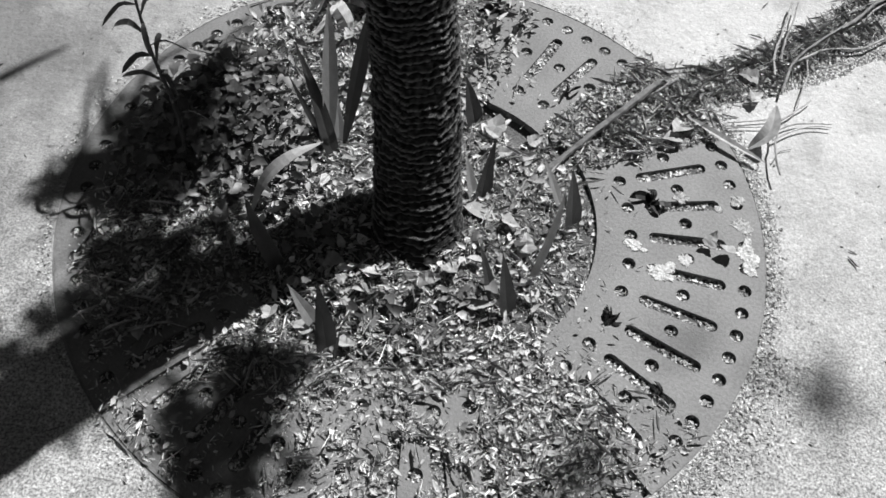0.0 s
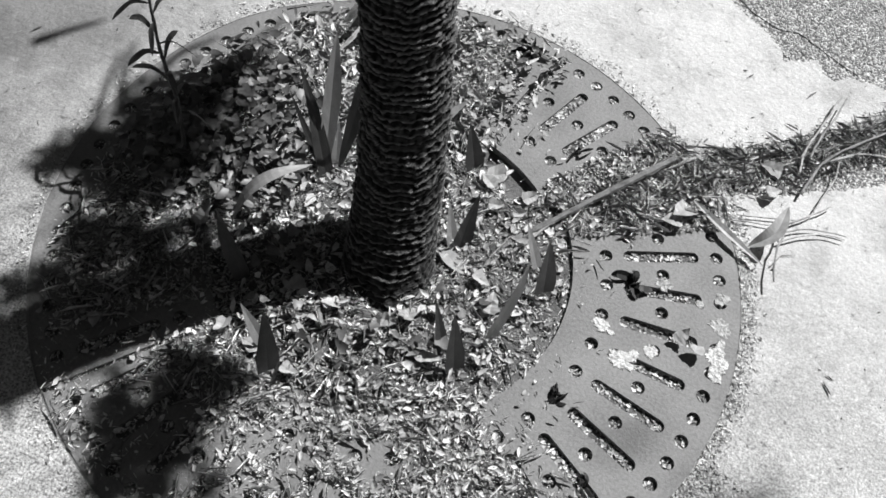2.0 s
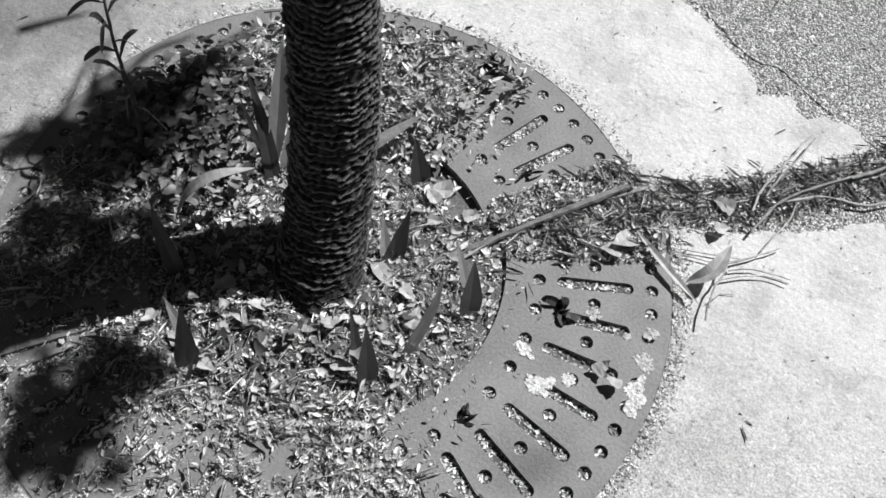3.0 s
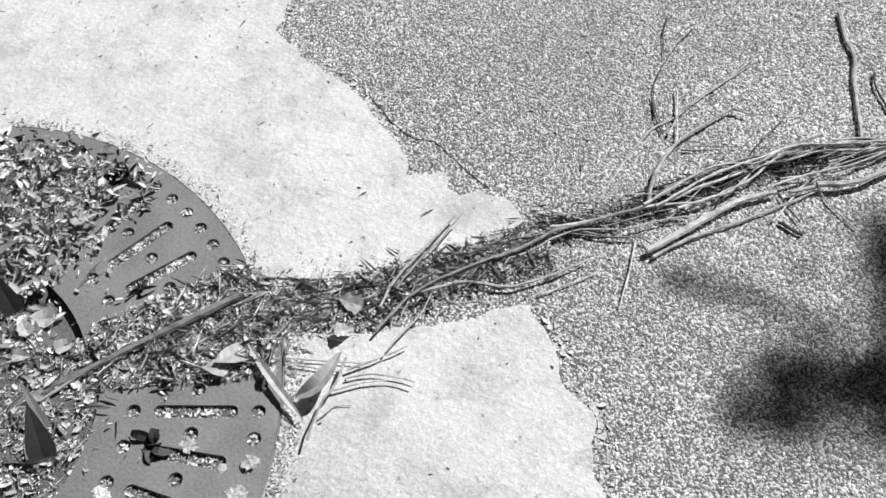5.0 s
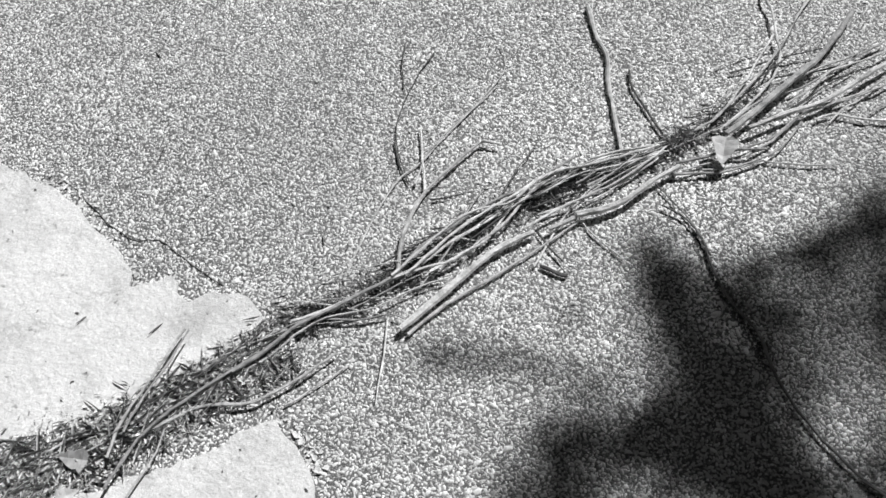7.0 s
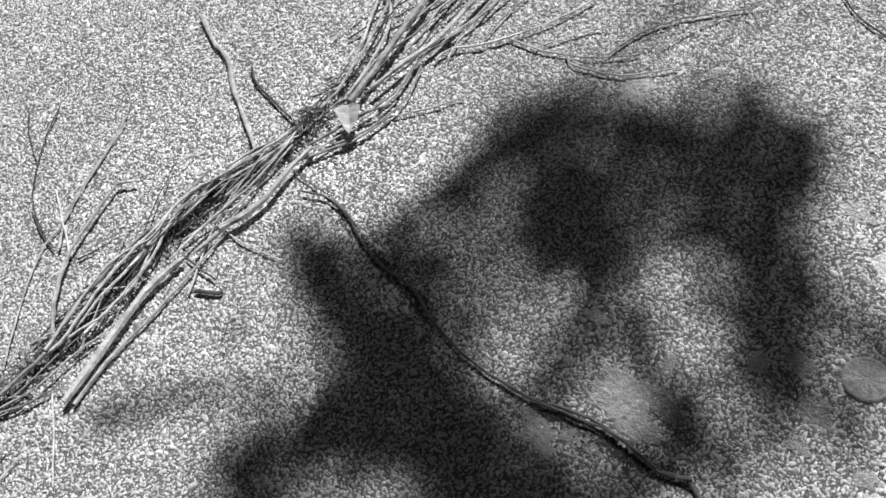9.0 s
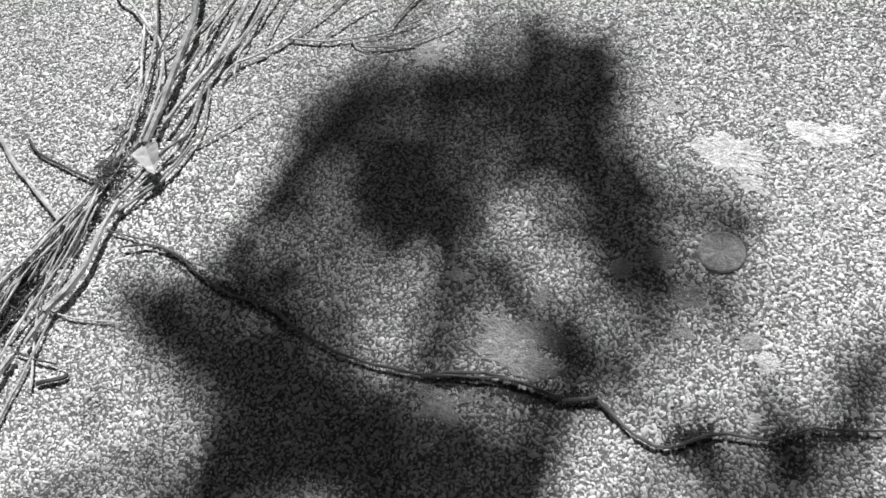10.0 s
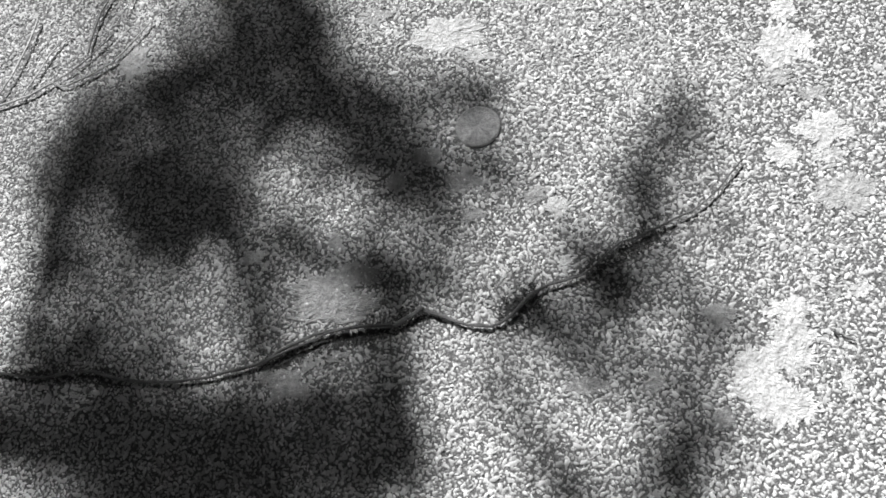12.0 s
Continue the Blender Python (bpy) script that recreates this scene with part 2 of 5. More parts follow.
def slab_mesh(loops, top, bottom):
    """A flat plate with straight walls: the first loop is its outline, the others are holes."""
    bm = bmesh.new()
    edges = []
    for loop in loops:
        vs = [bm.verts.new((x, y, top)) for x, y in loop]
        edges += [bm.edges.new((vs[i], vs[(i + 1) % len(vs)])) for i in range(len(vs))]
    bmesh.ops.triangle_fill(bm, edges=edges, use_beauty=True, use_dissolve=False, normal=(0, 0, 1))
    flip = [f for f in bm.faces if f.normal.z < 0]
    bmesh.ops.reverse_faces(bm, faces=flip)
    got = bmesh.ops.extrude_face_region(bm, geom=list(bm.faces))
    for v in got["geom"]:
        if isinstance(v, bmesh.types.BMVert):
            v.co.z = bottom
    bmesh.ops.recalc_face_normals(bm, faces=list(bm.faces))
    return bm


def spline(points, n):
    """n + 1 points of a smooth curve through the points given."""
    p = [Vector(q) for q in points]
    p = [2 * p[0] - p[1]] + p + [2 * p[-1] - p[-2]]
    out = []
    for k in range(n + 1):
        s = k / n * (len(p) - 3)
        i = min(int(s), len(p) - 4)
        u = s - i
        a, b, c, d = p[i:i + 4]
        out.append(0.5 * ((2 * b) + (c - a) * u + (2 * a - 5 * b + 4 * c - d) * u * u + (3 * b - a - 3 * c + d) * u ** 3))
    return out


def tube(points, r0, r1, sides=7, n=24, wobble=0.12, seed=0, kink=0.0):
    """Vertices and faces of a tapering, slightly knotty stem along a curve."""
    rng = random.Random(seed)
    path = spline(points, n)
    verts, faces = [], []
    for i, c in enumerate(path):
        d = (path[min(i + 1, n)] - path[max(i - 1, 0)]).normalized()
        a = d.orthogonal() if abs(d.z) > 0.9 else d.cross(Vector((0, 0, 1)))
        a.normalize()
        b = d.cross(a)
        r = (r0 + (r1 - r0) * i / n) * (1 + rng.uniform(-wobble, wobble))
        c = c + Vector((rng.uniform(-kink, kink), rng.uniform(-kink, kink), rng.uniform(-kink, kink) * 0.3))
        for k in range(sides):
            w = 2 * math.pi * k / sides
            verts.append(c + (a * math.cos(w) + b * math.sin(w)) * r * (1 + 0.5 * rng.uniform(-wobble, wobble)))
    for i in range(n):
        for k in range(sides):
            l = (k + 1) % sides
            faces.append((i * sides + k, i * sides + l, (i + 1) * sides + l, (i + 1) * sides + k))
    faces.append(tuple(range(sides))[::-1])
    faces.append(tuple(n * sides + k for k in range(sides)))
    return verts, faces


def ring(cx, cy, r, n=20):
    return [(cx + r * math.cos(2 * math.pi * k / n), cy + r * math.sin(2 * math.pi * k / n)) for k in range(n)]


# ---- ground ----
def ground_sheet():
    """Asphalt to the horizon, sunk to a planting pit under the grate."""
    radii = [0, 0.2, 0.4, 0.6, 0.742, 0.752, 0.9, 1.2, 1.6, 2.2, 3, 4, 6, 9, 14, 25, 50, 120, 400, 1500]
    n = 96
    verts, faces = [(0, 0, -0.05)], []
    for r in radii[1:]:
        z = -0.05 if r < 0.745 else -0.006
        verts += [(r * math.cos(2 * math.pi * k / n), r * math.sin(2 * math.pi * k / n), z) for k in range(n)]
    for k in range(n):
        faces.append((0, 1 + k, 1 + (k + 1) % n))
    for i in range(len(radii) - 2):
        for k in range(n):
            l = (k + 1) % n
            faces.append((1 + i * n + k, 1 + (i + 1) * n + k, 1 + (i + 1) * n + l, 1 + i * n + l))
    ob = mesh_object("ground", verts, faces, ASPHALT)
    return tagged(ob, "coarse grey asphalt with worn exposed stones", "ground", kind="structure")


ground_sheet()


def ragged(points, amount, step, seed):
    """The line through the points, broken into short uneven pieces."""
    rng = random.Random(seed)
    out = []
    for a, b in zip(points, points[1:]):
        a, b = Vector(a), Vector(b)
        n = max(1, int((b - a).length / step))
        nrm = Vector((-(b - a).y, (b - a).x)).normalized()
        for k in range(n):
            p = a + (b - a) * (k / n)
            p = p + nrm * (amount * rng.uniform(-1, 1) if k else 0)
            out.append((p.x, p.y))
    return out


def rim(r, deg):
    """The rim of the pit at an angle: the far quarter has slipped inwards, and the rim with it."""
    a = radians(deg)
    d = (deg + 360) % 360
    f = max(0.0, min(1.0, (d - 36) / 8, (140 - d) / 20))
    return (r * math.cos(a) - 0.012 * f, r * math.sin(a) - 0.030 * f)


RIM = 0.7545
edge_a = [(-0.30, 1.80), (-0.05, 1.47), (0.146, 1.335), (0.235, 1.303), (0.25, 1.248), (0.249, 1.192), (0.298, 1.159), (0.428, 1.095), (0.503, 1.072), (0.569, 1.03), (0.619, 0.983), (0.671, 0.948), (0.734, 0.881), (0.736, 0.851), (0.787, 0.875), (0.814, 0.894), (0.837, 0.856), (0.869, 0.837), (0.910, 0.866), (0.962, 0.869), (1.004, 0.844), (1.026, 0.805), (1.007, 0.778), (0.945, 0.732), (0.86, 0.66), (0.68, 0.545)]
edge_b = [(0.72, 0.42), (0.89, 0.49), (1.10, 0.62), (1.16, 0.56), (1.20, 0.49), (1.24, 0.45), (1.29, 0.43), (1.31, 0.33), (1.38, 0.20), (1.44, -0.1)]
arc = [rim(RIM, a) for a in np.linspace(32, 32 - 352 + 4.5, 120)]
far = [(1.5, -0.5), (1.6, -1.5), (1.7, -6), (-7, -6), (-7, 7), (-2.6, 7), (-1.2, 3)]
outline = ragged(edge_a, 0.008, 0.02, 3) + [edge_a[-1]] + arc[::-1] + ragged(edge_b, 0.008, 0.02, 4) + [edge_b[-1]] + far
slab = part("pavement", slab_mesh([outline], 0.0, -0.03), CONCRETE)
tagged(slab, "pale worn concrete pavement with a ragged edge", "pavement", kind="structure")


# ---- tree grate ----
def plate_loops(span=90.0):
    """A quarter of the grate: outline, radial slots and three rings of holes."""
    inner, outer, half, step = 0.39, 0.7492, radians(span / 2 - 0.4), span / 10
    loop = [(outer * math.cos(a), outer * math.sin(a)) for a in np.linspace(-half, half, 48)]
    loop += [(inner * math.cos(a), inner * math.sin(a)) for a in np.linspace(half, -half, 28)]
    loops = [loop]
    for k in range(10):
        a = radians(-span / 2 + step * (k + 0.5))
        u, v = Vector((math.cos(a), math.sin(a))), Vector((-math.sin(a), math.cos(a)))
        w = 0.0135
        slot = []
        for c, s in ((0.655, 0), (0.515, math.pi)):
            for j in range(9):
                q = s - math.pi / 2 + math.pi * j / 8
                p = u * (c + w * math.cos(q)) + v * w * math.sin(q)
                slot.append((p.x, p.y))
        loops.append(slot)
        if k < 9:
            b = a + radians(step / 2)
            loops.append(ring(0.585 * math.cos(b), 0.585 * math.sin(b), 0.0145, 18))
        loops.append(ring(0.463 * math.cos(a), 0.463 * math.sin(a), 0.0145, 18))
        for b in (a, a + radians(step / 2)):
            if b < radians(span / 2 - 3):
                loops.append(ring(0.708 * math.cos(b), 0.708 * math.sin(b), 0.0145, 18))
    return loops


first = part("tree_grate_plate", slab_mesh(plate_loops(), 0.0, -0.020), IRON)
tagged(first, "grey cast iron quarter of a tree grate, slotted and drilled", "tree grate", "quarters of the round tree grate")
first.matrix_world = pose(0.001, -0.004, 0.002, 0, 0, -3.9)
copy_thing(first, pose(-0.012, -0.028, -0.001, 0, 0, 85.5))
for span, turn, z in ((95.0, 178.0, 0.0), (85.0, 268.0, 0.001)):
    own = part("tree_grate_plate", slab_mesh(plate_loops(span), 0.0, -0.020), IRON)
    tagged(own, "grey cast iron quarter of a tree grate under litter", "tree grate", "quarters of the round tree grate")
    own.matrix_world = pose(0, 0, z, 0, 0, turn)

def bed_height(x, y):
    r = math.hypot(x, y)
    z = -0.012 + 0.036 * max(0.0, 1 - (r / 0.40) ** 2) + 0.007 * noise.noise((x * 14, y * 14, 0))
    if 0.29 < r < 0.385 and 44 < math.degrees(math.atan2(y, x)) < 72:
        return -0.022                     # bare hollow under the inner edge of the far quarter
    return z if r < 0.36 else -0.0088 + 0.0045 * noise.noise((x * 9, y * 9, 4)) + 0.0020 * noise.noise((x * 30, y * 30, 0))


bed_v, bed_f = [], []
for i in range(40):
    for k in range(90):
        r, w = 0.745 * i / 39, 2 * math.pi * k / 90
        x, y = r * math.cos(w), r * math.sin(w)
        bed_v.append((x, y, bed_height(x, y) - (0.001 if 20 < math.degrees(w) < 150 and r > 0.34 else 0)))
for i in range(39):
    for k in range(90):
        l = (k + 1) % 90
        bed_f.append((i * 90 + k, (i + 1) * 90 + k, (i + 1) * 90 + l, i * 90 + l))
tagged(mesh_object("soil_bed", bed_v, bed_f, SOIL, smooth=True), "dry crumbly soil heaped round the palm", "soil", kind="stuff")

# the thin iron frame that holds the quarters
fr_v, fr_f = [], []
prof = [(0.7495, -0.02), (0.7495, -0.0015), (0.7543, -0.0015), (0.7543, -0.02)]
for k in range(160):
    w = 2 * math.pi * k / 160
    fr_v += [(*rim(r, math.degrees(w)), z) for r, z in prof]
for k in range(160):
    l = (k + 1) % 160
    for a in range(4):
        c = (a + 1) % 4
        fr_f.append((k * 4 + a, l * 4 + a, l * 4 + c, k * 4 + c))
tagged(mesh_object("grate_frame", fr_v, fr_f, IRON), "thin iron ring round the tree grate", "grate frame")

# ---- palm ----
def trunk_axis(z):
    s = min(z, 0.9)
    return Vector((0.008 - 0.070 * s - 0.104 * s * s, -0.070 + 0.700 * s - 0.350 * s * s, z)) + max(0.0, z - 0.9) * Vector((-0.20, 0.02, 0))


def palm_trunk():
    """A leaning trunk with the jagged rings that fallen leaves leave: each ring is a ledge with a torn lip."""
    rows, cols = 1200, 120
    verts, faces = [], []
    top = 2.6
    for i in range(rows):
        u = i / (rows - 1)
        z = -0.03 + (top + 0.03) * u ** 2
        c = trunk_axis(z)
        for k in range(cols):
            w = 2 * math.pi * k / cols
            cx, sy = math.cos(w), math.sin(w)
            warp = 0.014 * noise.noise((1.2 * cx, 1.2 * sy, z * 5)) + 0.006 * noise.noise((3 * cx, 3 * sy, z * 14)) + 0.003 * noise.noise((11 * cx, 11 * sy, z * 40)) + 0.006 * noise.noise((0, 0, z * 30))
            s = ((z + warp) / 0.0125) % 1.0
            cell = math.floor((z + warp) / 0.0125)
            ledge = s / 0.14 if s < 0.14 else ((1 - s) / 0.86) ** 2.4
            torn = 0.45 + 1.0 * noise.noise((2.2 * cx + cell * 3.1, 2.2 * sy, cell * 1.7)) + 0.6 * noise.noise((9 * cx, 9 * sy, cell * 2.3))
            rough = noise.noise((9 * cx, 9 * sy, z * 70))
            r = 0.0830 + 0.016 * math.exp(-max(z, 0) * 16) + 0.0115 * ledge * min(1.15, max(0.06, 0.10 + 0.90 * torn)) + 0.0018 * rough
            verts.append((c.x + r * cx, c.y + r * sy, z))
    for i in range(rows - 1):
        for k in range(cols):
            l = (k + 1) % cols
            faces.append((i * cols + k, i * cols + l, (i + 1) * cols + l, (i + 1) * cols + k))
    return verts, faces


palm = new("palm_tree")
tagged(palm, "leaning palm tree with a dark ringed trunk in a tree grate", "palm tree")
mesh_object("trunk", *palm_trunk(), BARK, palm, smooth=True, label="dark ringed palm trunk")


# ---- many small pieces ----
def fast_mesh(name, verts, tris, mat):
    me = bpy.data.meshes.new(name)
    me.vertices.add(len(verts))
    me.vertices.foreach_set("co", np.asarray(verts, dtype=np.float32).ravel())
    me.loops.add(len(tris) * 3)
    me.loops.foreach_set("vertex_index", np.asarray(tris, dtype=np.int32).ravel())
    me.polygons.add(len(tris))
    me.polygons.foreach_set("loop_start", np.arange(0, len(tris) * 3, 3, dtype=np.int32))
    me.materials.append(mat)
    me.update(calc_edges=True)
    me.validate()
    return new(name, me)


def turned(n, rng, tilt, roll):
    """n random turns: any heading, tilt and roll up to the angles given."""
    a, b, c = rng.uniform(0, 2 * np.pi, n), rng.uniform(-tilt, tilt, n), rng.uniform(-roll, roll, n)
    ca, sa, cb, sb, cc, sc = np.cos(a), np.sin(a), np.cos(b), np.sin(b), np.cos(c), np.sin(c)
    z, o = np.zeros(n), np.ones(n)
    rz = np.stack([ca, -sa, z, sa, ca, z, z, z, o], 1).reshape(n, 3, 3)
    ry = np.stack([cb, z, sb, z, o, z, -sb, z, cb], 1).reshape(n, 3, 3)
    rx = np.stack([o, z, z, z, cc, -sc, z, sc, cc], 1).reshape(n, 3, 3)
    return rz @ ry @ rx


FLAKE = np.array([(-0.5, 0, 0), (-0.2, -0.42, 0.1), (-0.2, 0, -0.03), (-0.2, 0.42, 0.1), (0.2, -0.38, 0.1), (0.2, 0, -0.02), (0.2, 0.38, 0.1), (0.55, 0, 0.08)])
FLAKE_TRIS = np.array([(0, 2, 1), (0, 3, 2), (1, 2, 5), (1, 5, 4), (2, 3, 6), (2, 6, 5), (4, 5, 7), (5, 6, 7)])


def flakes(name, places, length, width, mat, rng, tilt=0.6, roll=0.6):
    """One mesh of many small folded leaves at the places given."""
    n = len(places)
    l = length[0] + (length[1] - length[0]) * rng.random(n) ** 2.2
    w = rng.uniform(*width, n)
    shape = FLAKE[None] * np.stack([l, w * l, l], 1)[:, None, :]
    shape = shape + shape[:, :, :1] ** 2 / l[:, None, None] * np.array([0, 0, 1.0]) * rng.uniform(-0.3, 0.3, n)[:, None, None]
    shape = shape + rng.normal(0, 0.10, shape.shape) * np.stack([0.6 * l, w * l, 0.5 * w * l], 1)[:, None, :]
    v = np.einsum("nij,nkj->nki", turned(n, rng, tilt, roll), shape) + np.asarray(places)[:, None, :]
    t = FLAKE_TRIS[None] + (np.arange(n) * len(FLAKE))[:, None, None]
    return fast_mesh(name, v.reshape(-1, 3), t.reshape(-1, 3), mat)


def scatter(n, rng, box, keep):
    """n points of a box kept with the chance keep(x, y)."""
    out = []
    while len(out) < n:
        x, y = rng.uniform(box[0], box[1]), rng.uniform(box[2], box[3])
        if rng.random() < keep(x, y):
            out.append((x, y))
    return out


def smooth(a, b, x):
    t = min(1.0, max(0.0, (x - a) / (b - a)))
    return t * t * (3 - 2 * t)


def height_on(x, y):
    r = math.hypot(x, y)
    return max(bed_height(x, y), 0.004) if 0.385 < r < 0.75 else bed_height(x, y) if r < 0.385 else 0.002


def cover(x, y):
    """How thickly litter lies over the grate: deep round the palm and over its shady half, thin on the clean quarters."""
    r, a = math.hypot(x, y), math.degrees(math.atan2(y, x))
    n = 0.5 + 0.8 * noise.noise((x * 6, y * 6, 3.3))
    if 0.30 < r < 0.372 and 45 < a < 71:
        return 0.04
    if r < 0.38:
        return min(1.0, max(0.25, 0.75 + 0.9 * noise.noise((x * 22, y * 22, 8.1))))
    if r > 0.742:
        return 0.0
    if 78 < a <= 180 or a < -165:
        return 0.95 * (1 - smooth(0.62, 0.70, r)) * smooth(74, 84, a if a > 0 else a + 360)
    if -165 <= a < -143:
        return 0.85 * (1 - smooth(0.66, 0.74, r))
    if -143 <= a < -135:
        return 0.25 * n
    if -106 < a < -70 and r > 0.425 + 0.03 * n:
        return 0.42 * n + (0.5 if noise.noise((x * 13, y * 13, 6.2)) > 0.1 else 0)
    if -135 <= a < -45:
        deep = 0.95 * (1 - smooth(0.44, 0.56, r)) + 0.42 * n
        return deep + (0.75 * (1 - smooth(0.6, 0.74, r)) if -75 < a < -42 else 0)
    if -45 <= a < -36:
        return 0.35 * n
    if 24 < a < 47:
        return 0.95
    return 0.10 * n * (1 - smooth(0.40, 0.55, r))


def ivy_bed(x, y):
    """Where low ivy grows thick over bare dark soil: behind and west of the palm."""
    r, a = math.hypot(x, y), math.degrees(math.atan2(y, x)) % 360
    return 0.9 * smooth(130, 146, a) * (1 - smooth(172, 190, a)) * smooth(0.24, 0.32, r) * (1 - smooth(0.60, 0.70, r))


rng = np.random.default_rng(5)
BED = (-0.78, 0.78, -0.78, 0.78)
pts = [(x, y, height_on(x, y) + rng.uniform(0.0, 0.012)) for x, y in scatter(12500, rng, BED, lambda x, y: cover(x, y) * (1 - 0.75 * ivy_bed(x, y)))]
tagged(flakes("leaf_litter", pts, (0.004, 0.022), (0.20, 0.75), LITTER, rng, 0.6, 0.6), "dry brown leaf litter round the palm", "leaf litter", kind="stuff")
pts = [(x, y, height_on(x, y) + rng.uniform(0.0, 0.007)) for x, y in scatter(30000, rng, BED, lambda x, y: cover(x, y) * (1 - 0.6 * ivy_bed(x, y)))]
tagged(flakes("fine_litter", pts, (0.004, 0.020), (0.08, 0.30), CRUMB, rng), "fine dry chaff and stalks on the grate", "fine litter", kind="stuff")
pts = [(x, y, height_on(x, y) + rng.uniform(0.005, 0.014)) for x, y in scatter(2400, rng, BED, cover)]
tagged(flakes("dry_straws", pts, (0.020, 0.075), (0.025, 0.055), CRUMB, rng, 0.25, 0.3), "pale dry straws and leaf stalks over the litter", "straws", kind="stuff")
pts = [(x, y, height_on(x, y) + rng.uniform(0.006, 0.020)) for x, y in scatter(330, rng, (-0.40, 0.40, -0.36, 0.40), lambda x, y: 1.0 if math.hypot(x, y) < 0.36 else 0)]
tagged(flakes("large_litter", pts, (0.018, 0.038), (0.30, 0.75), LITTER, rng, 0.7, 0.7), "larger brown leaf pieces over the litter", "leaf litter", kind="stuff")
pts = []
for k in range(46000):
    r, a = 0.74 * math.sqrt(rng.uniform(0.27, 1)), rng.uniform(0, 2 * math.pi)
    x, y = r * math.cos(a), r * math.sin(a)
    pts.append((x, y, bed_height(x, y) - (0.001 if 20 < math.degrees(a) < 150 else 0) + rng.uniform(0.0002, 0.0034)))
tagged(flakes("slot_litter", pts, (0.004, 0.013), (0.25, 0.8), LITTER, rng, 0.25, 0.25), "dry litter lying in the slots of the grate", "leaf litter", kind="stuff")
pts = []
for k in range(8500):
    a = radians(rng.uniform(-62, 32) if k % 3 == 1 else rng.uniform(-66, -18) if k % 3 else rng.uniform(-180, 180))
    r = 0.757 + abs(rng.normal(0, 0.05 if k % 3 == 2 else 0.018))
    pts.append((*rim(r, math.degrees(a)), rng.uniform(0.001, 0.004)))
tagged(flakes("rim_dirt", pts, (0.004, 0.011), (0.2, 0.6), CRUMB, rng, 0.3, 0.3), "dark grit along the rim of the grate", "grit", kind="stuff")

# litter of the channel that crosses the pavement
chan = spline([(x, y, 0) for x, y in ((0.40, 0.27), (0.56, 0.40), (0.74, 0.51), (0.90, 0.62), (1.05, 0.74), (1.22, 0.85))], 60)
rib_v, rib_f = [], []
for i in range(6, 52):
    c, d = chan[i], (chan[i + 1] - chan[i - 1]).normalized()
    for j in range(9):
        s = (j - 4) / 4 * (0.062 - 0.034 * i / 60 + 0.02 * noise.noise((c.x * 14, c.y * 14, j // 5)))
        x, y = c.x - d.y * s, c.y + d.x * s
        lift = (0.005 if math.hypot(x, y) < 0.75 else 0.003) + 0.006 * (1 - abs(j - 4) / 4) * (1 - i / 70) + 0.004 * noise.noise((x * 40, y * 40, 0))
        rib_v.append((x, y, lift if 0 < j < 8 else -0.006))
for i in range(45):
    for j in range(8):
        rib_f.append((i * 9 + j, i * 9 + j + 1, (i + 1) * 9 + j + 1, (i + 1) * 9 + j))
tagged(mesh_object("joint_soil", rib_v, rib_f, SOIL, smooth=True), "dark dry soil filling the pavement joint", "soil", kind="stuff")
pts, fine = [], []
for k in range(16000):
    u = 0.86 * rng.uniform(0, 1) ** 1.1
    i = min(59, int(u * 60))
    d = (chan[i + 1] - chan[max(0, i - 1)]).normalized()
    c = chan[i].lerp(chan[i + 1], u * 60 - i)
    s = rng.normal(0, 0.038 * (1 - 0.40 * u))
    p = (c.x - d.y * s, c.y + d.x * s, 0.004 + rng.uniform(0.0, 1) * 0.014 * max(0, 1 - abs(s) / 0.08) * (1 - 0.6 * u))
    (pts if k % 8 == 0 else fine).append(p)
tagged(flakes("channel_litter", pts, (0.006, 0.020), (0.15, 0.5), LITTER, rng, 0.4, 0.4), "dry leaves and stalks heaped along the pavement joint", "leaf litter", kind="stuff")
tagged(flakes("channel_stalks", fine[:1500], (0.02, 0.075), (0.02, 0.04), TWIG, rng, 0.15, 0.3), "dry stalks and rootlets along the pavement joint", "stalks", kind="stuff")
tagged(flakes("channel_chaff", fine[1500:], (0.004, 0.016), (0.10, 0.35), CRUMB, rng, 0.4, 0.4), "fine dry chaff along the pavement joint", "fine litter", kind="stuff")

heap = []
for k in range(760):
    a, r = radians(rng.uniform(68, 135)), rng.uniform(0.30, 0.72)
    heap.append((r * math.cos(a), r * math.sin(a), 0.008 + 0.03 * rng.random()))
tagged(flakes("leaf_heap", heap, (0.016, 0.042), (0.22, 0.6), BROWN, rng, 0.9, 0.9), "heap of larger dry leaves behind the palm", "leaf heap", kind="stuff")

# grit and chips strewn over the pavement
pts = [(x, y, 0.001) for x, y in scatter(900, rng, (-1.5, 1.4, -1.2, 1.6), lambda x, y: 1.0 if math.hypot(x, y) > 0.77 else 0)]
tagged(flakes("pavement_chips", pts, (0.003, 0.011), (0.15, 0.5), DARK_TWIG, rng, 0.2, 0.2), "small dark chips strewn on the pavement", "grit", kind="stuff")


scuffs = [(x, y, 0.0012) for x, y in scatter(70, rng, (-1.2, 1.35, -0.9, 1.5), lambda x, y: 1.0 if math.hypot(x, y) > 0.80 else 0)]
tagged(flakes("pavement_stalks", scuffs, (0.015, 0.045), (0.05, 0.10), DRIFT, rng, 0.06, 0.2), "few short dry stalks on the pavement", "stalks", kind="stuff")


